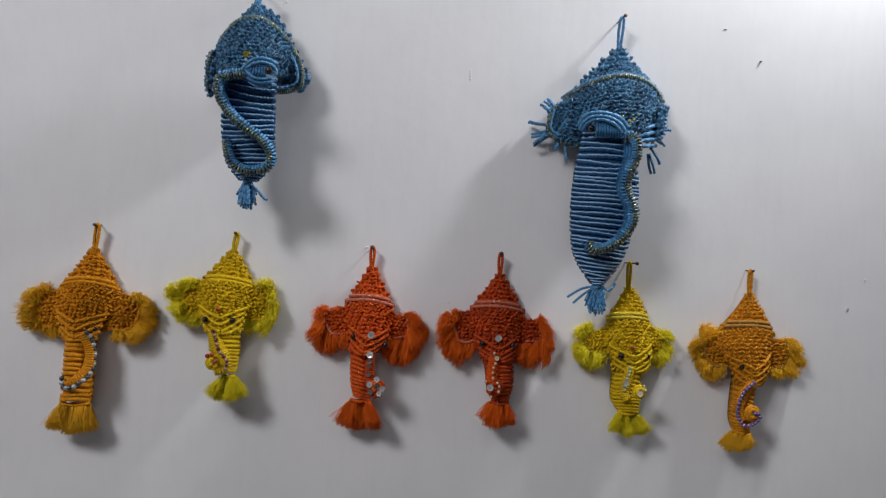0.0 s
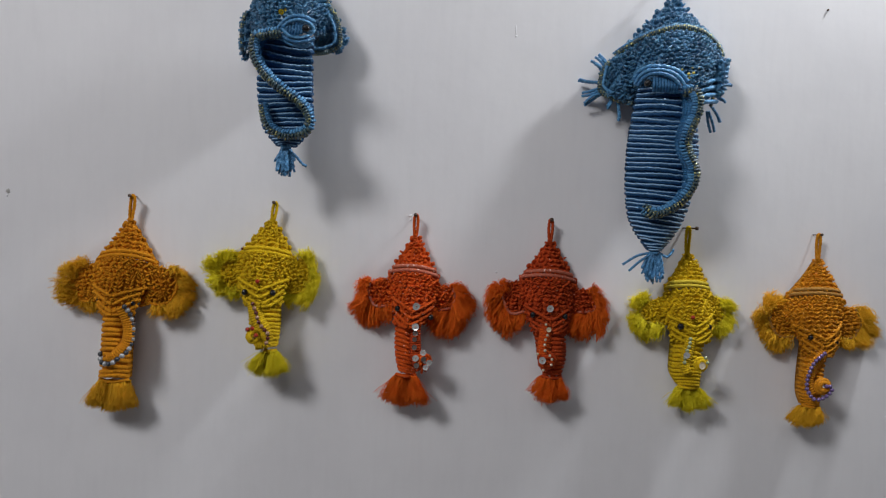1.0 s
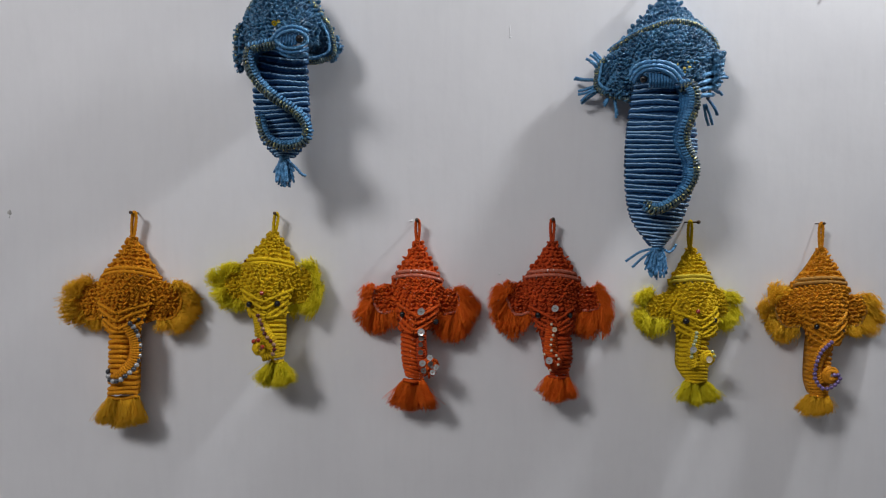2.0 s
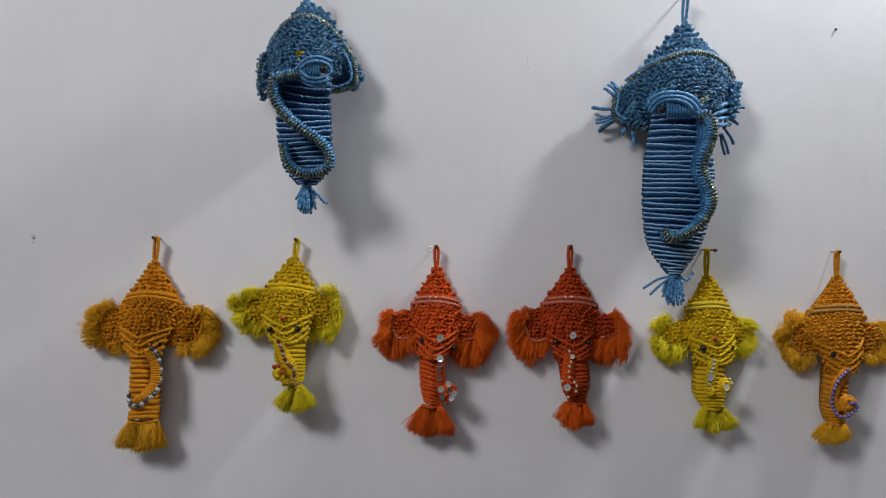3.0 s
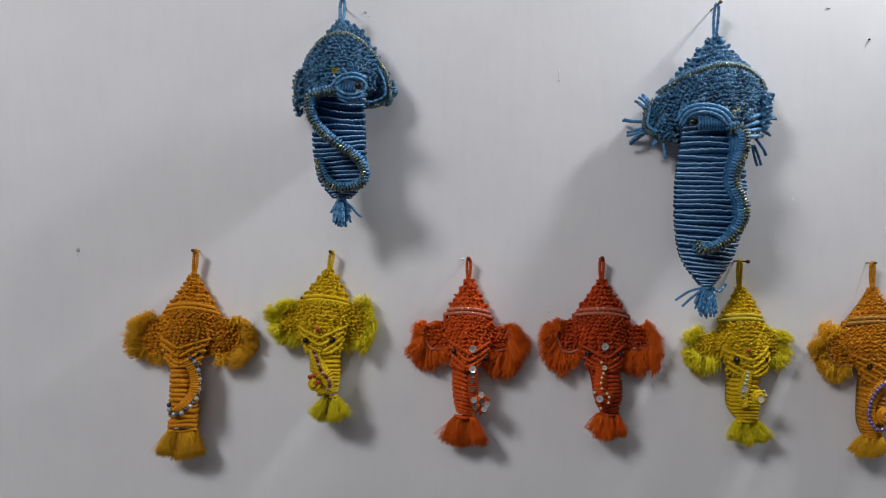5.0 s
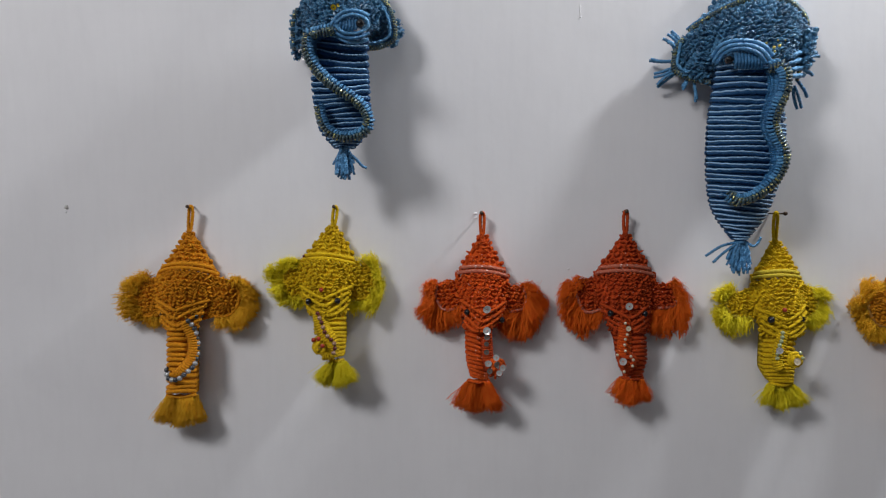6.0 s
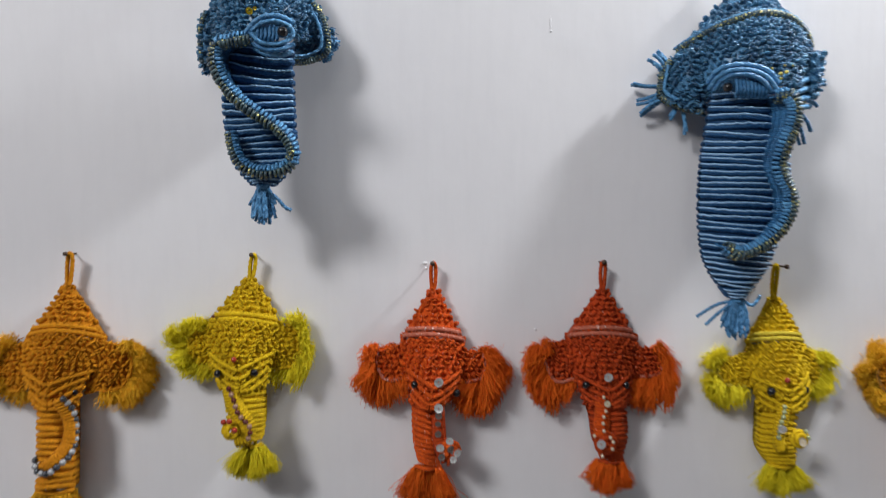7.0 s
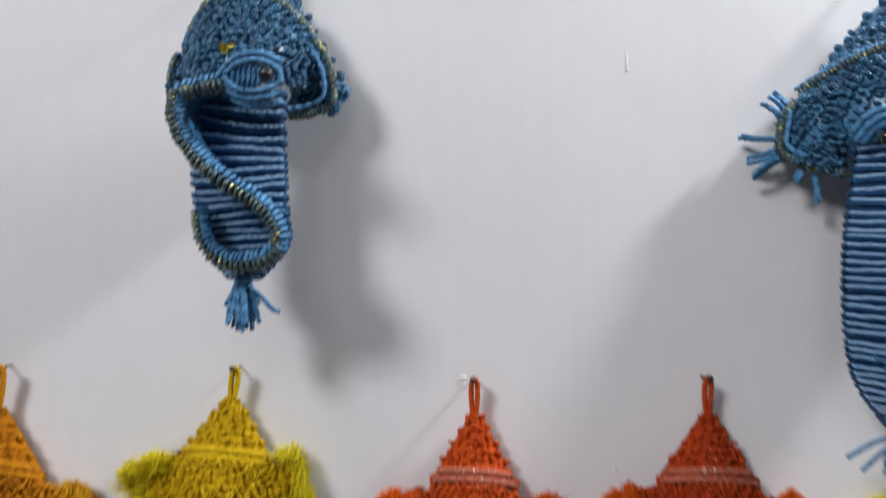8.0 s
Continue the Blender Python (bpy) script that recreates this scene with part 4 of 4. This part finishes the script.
wrapped_edge("ear_edge", [(-30.1, 22.0, -51.5), (-32.9, 22.0, -59.5), (-33.5, 21.0, -68.1), (-32.9, 20.0, -77.5)], 1.3, ear, "gold-thread edging", 1.4, (-1, 0.4, 0))
tuft("cord_ends", BLUE_TUFT, ear, rng, (-31.7, 14.0, -73.9), 5.8, 9.2, (190, 300), 26, 5.0, 0.5, 0.8, 0.8, 0.5)
trunk, tl = ribbed("trunk", [(-13.5, -67.6, 17.3, -71.9, 40.0, 42.0, -0.5), (-17.8, -95.1, 17.1, -94.8, 38.0, 40.0, -0.4), (-16.8, -116.3, 17.7, -114.2, 37.0, 38.0, -0.1), (-13.1, -133.0, 18.0, -131.3, 36.0, 36.0, 0.0), (-3.8, -143.7, 6.4, -144.1, 34.0, 36.0, -0.2)], BLUE_RIB, ob, "ribbed satin trunk", 3.4, 1.62, 75, 2.0, 0.10, BLUE_SHADE, 0.45, thick=4.0, highlight=BLUE_RIB_HIGHLIGHT)
# almond of cords round the eye
eye = cord("eye_socket", [(0.0, 58.0, -70.1), (5.5, 60.0, -66.5), (12.9, 60.0, -65.3), (19.3, 58.0, -67.7), (20.0, 57.0, -72.0), (13.5, 59.0, -76.2), (5.4, 60.0, -75.8), (0.1, 59.0, -71.1)], 1.05, BLUE_TUFT, ob, "almond of blue satin cords")
cord("socket_cord", [(-3.2, 57.0, -70.7), (4.4, 58.0, -63.4), (13.4, 58.0, -62.2), (21.4, 56.0, -65.0)], 1.15, BLUE_TUFT, eye)
cord("socket_cord", [(-1.1, 56.0, -74.2), (5.9, 58.0, -78.3), (14.1, 58.0, -78.6), (21.2, 55.0, -75.2)], 1.2, BLUE, eye)
cord("socket_cord", [(0.9, 54.0, -77.1), (7.1, 56.0, -80.5), (14.5, 55.0, -80.6), (20.3, 53.0, -78.6)], 1.2, BLUE_TUFT, eye)
for k in range(6):
    h = 1.6 + 2.6 * math.sin(math.pi * (k + 1.2) / 8)
    cord("socket_stitch", [(3.2 + 1.9 * k, 57.5, -70.9 + h), (3.7 + 1.9 * k, 58.8, -70.8), (2.9 + 1.9 * k, 57.5, -70.9 - h)], 0.95, BLUE, eye)
bead((15.8, 60.0, -70.6), 2.7, BLACK_BEAD, ob, "eye")
for q, r in (((-1.4, 54.0, -59.0), 1.9), ((1.3, 54.0, -57.6), 1.0)):
    ring_sequin(q, r, GOLD_BEAD, ob, (rng.uniform(-25, 25), rng.uniform(-25, 25)))
# the curling flap: a strip whose bound edge swings across the trunk
FLAP = [(-1.8, 56.0, -72.7), (-9.9, 57.0, -74.5), (-16.2, 57.0, -76.8), (-17.7, 57.0, -83.5), (-14.7, 57.0, -93.2), (-6.6, 57.0, -102.9), (3.0, 56.0, -110.2), (12.2, 55.0, -116.4), (18.1, 54.0, -123.4), (19.8, 53.0, -130.0), (15.6, 52.0, -136.0), (5.2, 51.0, -138.6), (-4.4, 50.0, -135.9), (-10.0, 48.0, -128.9), (-13.3, 44.0, -117.7)]
side = fresh()
edge = even_points(FLAP, 0.95)
for i, q in enumerate(edge):
    u = i / len(edge)
    back = Vector((q.x + (3.0 if u < 0.3 else -2.0), 38.0, q.z + (0.5 if u < 0.6 else -1.5)))
    tube(side, [V(q), V(q.lerp(back, 0.5) + Vector((0.4, 0, -0.3))), V(back)], 0.00068, 5)
strip = tagged(part("trunk_flap", side, BLUE, ob, "satin strip curling across the trunk"), kind="stuff")
wrapped_edge("flap_edge", FLAP, 2.9, strip, "rolled edge bound in satin and gold thread", 1.9, (-0.6, 0.3, -0.9), seed=77, thick=0.95, split=82)
tassel(BLUE_TUFT, ob, rng, (1.6, 36.0, -144.7), 2.9, (1.7, 34.0, -165.4), 6.3, 32, 0.95, 5.0, 0.8, 0.25, "", 0.0, 8, 6, 0.85)
cord("loose_end", [(3.0, 38.0, -146.4), (9.2, 38.0, -151.8), (13.0, 37.0, -156.1), (16.0, 36.0, -157.6)], 0.95, BLUE_TUFT, ob)

ob = hanging("macrame_hanging", 0.1344, 1.6830, "large blue satin macrame elephant-head hanging with a long ribbed trunk", "large macrame hangings")
rng = random.Random(81)
loop(ob, (0.0, 12.0, 0.0), (-0.1, 9.0, -23.7), BLUE_TUFT, 1.6, 1.1)
cap, cl = knotted("cap", [(-0.6, -21.2, 2.8, -21.1, 6.0, 8.0, -0.6), (-17.2, -38.5, 14.9, -36.4, 7.0, 18.0, -1.0), (-31.7, -55.5, 30.0, -50.6, 7.0, 26.0, 4.3), (-41.1, -65.6, 37.8, -63.2, 7.0, 32.0, 13.7)], BLUE_KNOT, ob, "pointed knotted cap", 3.2, 81, slant=27, lift=1.0)
wrapped_edge("cap_edge", across(cl, 0.985, 15, 1.2), 1.9, cap, "gold-thread edging", 1.5, (0.1, 0.4, -1.0))
hood, hl = knotted("hood", [(-40.8, -67.8, 36.9, -65.4, 9.0, 33.0, 13.1), (-44.0, -74.9, 36.0, -70.9, 11.0, 38.0, 9.4), (-42.3, -85.5, 33.0, -78.2, 14.0, 42.0, 4.0), (-30.8, -93.1, 25.7, -88.5, 20.0, 43.0, 0.6)], BLUE_KNOT, ob, "broad knotted forehead", 3.2, 82, slant=27, lift=1.0)
ear, el = knotted("ear", [(-47.3, -71.0, -22.7, -56.5, 8.0, 22.0, -3.2), (-51.1, -76.9, -22.6, -71.6, 8.0, 24.0, -3.3), (-52.0, -86.9, -24.3, -88.4, 8.0, 24.0, -2.9), (-51.4, -93.8, -28.0, -102.1, 9.0, 20.0, -1.8)], BLUE_KNOT, ob, "spread ear with gold edging and loose cord ends", 3.2, 83, slant=27, lift=1.0)
wrapped_edge("ear_edge", [(-47.9, 13.0, -72.8), (-52.1, 13.0, -78.7), (-53.4, 13.0, -87.9), (-52.5, 13.0, -92.8), (-44.1, 16.0, -98.3), (-32.4, 20.0, -101.7)], 1.5, ear, "gold-thread edging", 1.5, (-0.8, 0.4, -0.6))
cord("ear_rim", [(-50.1, 16.0, -75.1), (-51.3, 16.0, -81.8), (-51.7, 16.0, -90.0), (-44.2, 19.0, -95.5), (-33.4, 23.0, -98.9)], 1.1, BLUE_TUFT, ear)


def cord_ends(parent, starts, ends, each=2, radius=1.0):
    """Cut cord ends standing off an edge; each is a part."""
    for a, b in zip(starts, ends):
        for k in range(each):
            j = Vector([rng.uniform(-1.6, 1.6) for _ in range(3)])
            a1, b1 = Vector(a) + j * 0.4, Vector(b) + j
            mid = a1.lerp(b1, 0.55) + Vector((rng.uniform(-1, 1), rng.uniform(-0.5, 2), rng.uniform(-1.2, 1.2)))
            cord("cord_end", [a1, mid, b1], radius, BLUE_TUFT, parent, "", 6)


cord_ends(ear, [(-48.2, 11.0, -73.3), (-50.3, 11.0, -75.8), (-51.6, 11.0, -79.1), (-52.4, 11.0, -85.8), (-52.4, 11.0, -90.4), (-51.1, 11.0, -93.3), (-44.5, 13.0, -97.8), (-41.4, 14.0, -98.7)],
          [(-55.7, 12.0, -66.5), (-60.6, 13.0, -69.6), (-58.0, 13.0, -72.9), (-69.3, 6.0, -82.9), (-66.5, 7.0, -95.3), (-63.4, 8.0, -101.7), (-48.6, 14.0, -105.4), (-39.8, 13.0, -113.6)])
ear, el = knotted("ear", [(24.5, -67.4, 36.5, -65.6, 10.0, 30.0, -4.4), (22.8, -82.1, 36.5, -78.2, 10.0, 30.0, -3.9), (20.3, -94.7, 34.8, -88.3, 10.0, 28.0, -3.2)], BLUE_KNOT, ob, "folded ear with loose cord ends", 3.2, 84, slant=27, lift=1.0)
for k in range(4):
    cord("ear_cord", [(6.9, 36.0, -91.6 + -4.0 * k), (15.1, 36.0, -88.3 + -4.4 * k), (27.7, 26.0, -83.1 + -5.3 * k)], 1.5, BLUE_TUFT, ear)
cord("ear_rim", [(31.1, 20.0, -69.5), (29.4, 24.0, -80.6), (26.9, 24.0, -90.9), (25.8, 20.0, -101.7)], 1.3, GOLD, ear, "dark gold-thread edging")
cord_ends(ear, [(32.1, 16.0, -74.9), (33.0, 16.0, -80.3), (32.2, 16.0, -87.3), (31.8, 15.0, -92.6), (28.4, 14.0, -99.5), (26.3, 14.0, -103.7)],
          [(36.4, 14.0, -69.0), (40.7, 14.0, -81.5), (41.6, 14.0, -84.8), (40.4, 13.0, -96.4), (35.7, 12.0, -110.5), (31.9, 11.0, -118.8)])
trunk, tl = ribbed("trunk", [(-30.7, -94.7, 4.5, -95.7, 32.0, 43.0, 0.4), (-34.3, -120.8, 11.6, -123.0, 31.0, 44.0, -1.6), (-35.6, -142.8, 12.9, -144.7, 30.0, 43.0, -1.0), (-34.5, -167.0, 9.7, -171.0, 28.0, 40.0, -0.4), (-28.9, -188.6, 2.7, -191.8, 25.0, 35.0, -0.7), (-15.3, -206.6, -8.2, -206.7, 23.0, 27.0, 0.2)], BLUE_RIB, ob, "long ribbed satin trunk", 3.35, 1.6, 85, 2.4, 0.09, BLUE_SHADE, 0.5, thick=4.0, highlight=BLUE_RIB_HIGHLIGHT)
brow = cord("brow_arch", [(-36.6, 40.0, -92.6), (-34.6, 46.0, -87.4), (-29.7, 50.0, -84.7), (-20.2, 52.0, -84.6), (-11.9, 53.0, -87.8), (-6.0, 52.0, -93.8), (-1.2, 48.0, -100.0)], 1.2, BLUE_TUFT, ob, "arched brow of pale satin cords")
cord("brow_cord", [(-35.2, 42.0, -94.1), (-32.6, 47.0, -89.2), (-28.5, 51.0, -87.2), (-20.5, 53.0, -87.5), (-13.9, 54.0, -90.7), (-8.3, 52.0, -96.1)], 1.3, BLUE, brow)
cord("brow_cord", [(-37.1, 38.0, -89.1), (-34.7, 44.0, -83.9), (-29.0, 48.0, -81.5), (-18.7, 50.0, -81.5), (-9.6, 51.0, -84.7), (-2.4, 49.0, -90.9)], 1.25, BLUE_TUFT, brow)
for k in range(9):
    cord("lid_cord", [(-26.5 + 2.0 * k, 50.0, -88.9), (-26.8 + 2.0 * k, 52.0, -94.7), (-26.1 + 2.0 * k, 49.0, -98.8)], 1.05, BLUE, brow)
bead((-30.2, 48.5, -93.1), 2.7, BLACK_BEAD, ob, "eye")
for q in ((-6.8, 52.0, -83.0), (-3.7, 52.0, -85.2), (-0.9, 51.0, -81.9), (1.9, 50.0, -84.8), (-1.3, 50.0, -87.2), (3.5, 50.0, -82.5)):
    bead((q[0] + rng.uniform(-1.3, 1.3), q[1] - 0.5, q[2] + rng.uniform(-1.1, 1.1)), rng.choice((0.6, 0.8, 1.1)), GOLD_KNOT, ob, "gold_knot", 0.6, (rng.uniform(-30, 30), rng.uniform(-30, 30)))
FLAP = [(-6.0, 52.0, -98.4), (-1.3, 56.0, -98.3), (1.4, 58.0, -104.8), (1.0, 57.0, -114.2), (-2.8, 56.0, -123.7), (-4.3, 54.0, -133.5), (-1.5, 53.0, -141.1), (2.9, 52.0, -148.8), (3.7, 50.0, -160.3), (-1.7, 47.0, -170.4), (-10.1, 45.0, -177.4), (-19.7, 43.0, -180.9), (-25.9, 40.0, -178.1)]
side = fresh()
edge = even_points(FLAP, 0.95)
for i, q in enumerate(edge):
    u = i / len(edge)
    back = Vector((q.x - 6.0 + 3 * u, 40.0 - 8 * u, q.z + (0.0 if u < 0.7 else 2.5)))
    tube(side, [V(q), V(q.lerp(back, 0.5) + Vector((-1.5, 0.5, 0))), V(back)], 0.0007, 5)
strip = tagged(part("trunk_flap", side, BLUE, ob, "satin strip standing off the trunk"), kind="stuff")
wrapped_edge("flap_edge", FLAP, 3.3, strip, "rolled edge bound in satin and gold thread", 1.9, (0.9, 0.3, -0.5), seed=87, thick=0.95, split=68)
tassel(BLUE_TUFT, ob, rng, (-11.5, 23.0, -208.3), 2.9, (-13.2, 21.0, -230.7), 7.6, 52, 1.0, 6.0, 0.9, 0.25, "", 0.0, 8, 6, 0.85)
cord("loose_end", [(-15.6, 25.0, -209.0), (-24.7, 25.0, -211.5), (-34.0, 22.0, -218.2)], 0.9, BLUE_TUFT, ob)
cord("loose_end", [(-15.1, 26.0, -209.8), (-23.7, 27.0, -215.8), (-30.8, 26.0, -222.8)], 0.9, BLUE_TUFT, ob)
cord("loose_end", [(-8.9, 25.0, -208.2), (-3.1, 25.0, -211.5), (1.0, 24.0, -208.3), (2.3, 24.0, -205.4)], 0.9, BLUE_TUFT, ob)

# ---- nails and marks on the wall ----
nail(-0.2516, 1.5002, 10.5, (-1.6, 0.4), head=1.2)
nail(-0.1510, 1.4994, 10.5, (-0.8, 0.5), head=1.2)
nail(-0.0492, 1.4944, 10.5, (-0.6, 0.5), head=1.4)
nail(0.0499, 1.4948, 10.5, (0, 0.5), head=1.4)
nail(0.1510, 1.4930, 17, (4.5, 0), head=1.4)
nail(0.2528, 1.4917, 10.5, (0.8, 0.3), head=1.0)
nail(-0.1417, 1.6824, 24, (1, 0.5), head=1.4)
nail(0.1344, 1.6830, 18, (0.5, 0.5), head=1.4)


def chip(name, x, z, w, h, label, seed, material=CHIP, proud=0.0008):
    """A small uneven scar or blob on the paint."""
    rng = random.Random(seed)
    bm = fresh()
    c = bm.verts.new((0, -proud, 0))
    ring = [bm.verts.new((math.cos(a) * w * rng.uniform(0.6, 1.1), 0.0006, math.sin(a) * h * rng.uniform(0.6, 1.1))) for a in (2 * math.pi * k / 12 for k in range(12))]
    mid = [bm.verts.new((v.co.x * 0.6, -proud * rng.uniform(0.5, 1.0), v.co.z * 0.6)) for v in ring]
    for k in range(12):
        j = (k + 1) % 12
        bm.faces.new((ring[k], ring[j], mid[j], mid[k]))
        bm.faces.new((mid[k], mid[j], c))
    ob = finish(name, bm, material)
    ob.location = (x, 0, z)
    return tagged(ob, label, "wall mark", "marks on the wall")


chip("paint_drip", 0.0195, 1.6345, 0.0009, 0.0075, "thin dried drip of white paint on the wall", 1, WALL_PAINT, 0.0002)
chip("paint_drip", 0.0198, 1.6300, 0.0013, 0.0015, "bead at the end of a dried paint drip", 2, WALL_PAINT, 0.0004)
nail(0.2555, 1.6620, 0.3, (-0.4, -0.5), "short bent steel pin in the white wall", 0.75)
chip("wall_mark", -0.3430, 1.5010, 0.0022, 0.0026, "small grey chip in the white paint", 18, CHIP, 0.0009)
chip("wall_mark", -0.3436, 1.4975, 0.0010, 0.0012, "crumb of white plaster on the wall", 19, WALL_PAINT, 0.0006)
chip("wall_mark", -0.0536, 1.4944, 0.002, 0.0014, "crumb of white plaster beside a nail", 10, WALL_PAINT, 0.0006)
chip("wall_mark", -0.0532, 1.4914, 0.001, 0.001, "crumb of white plaster beside a nail", 11, WALL_PAINT, 0.0006)
chip("wall_mark", -0.1271, 1.6806, 0.0022, 0.0016, "old filled nail hole in the white wall", 12, CHIP, 0.0006)
chip("wall_mark", -0.1246, 1.6780, 0.0012, 0.001, "crumb of white plaster on the wall", 13, WALL_PAINT, 0.0006)
chip("wall_mark", 0.2244, 1.6855, 0.003, 0.0009, "faint scratch in the white paint", 14, CHIP, 0.0006)
chip("wall_mark", 0.3564, 1.4891, 0.0012, 0.001, "crumb of white plaster on the wall", 15, WALL_PAINT, 0.0006)
chip("wall_mark", 0.3426, 1.4646, 0.0016, 0.0036, "faint chip in the white paint", 16, CHIP, 0.0006)
chip("wall_mark", 0.0119, 1.4548, 0.0013, 0.0012, "crumb of white plaster on the wall", 17, WALL_PAINT, 0.0006)
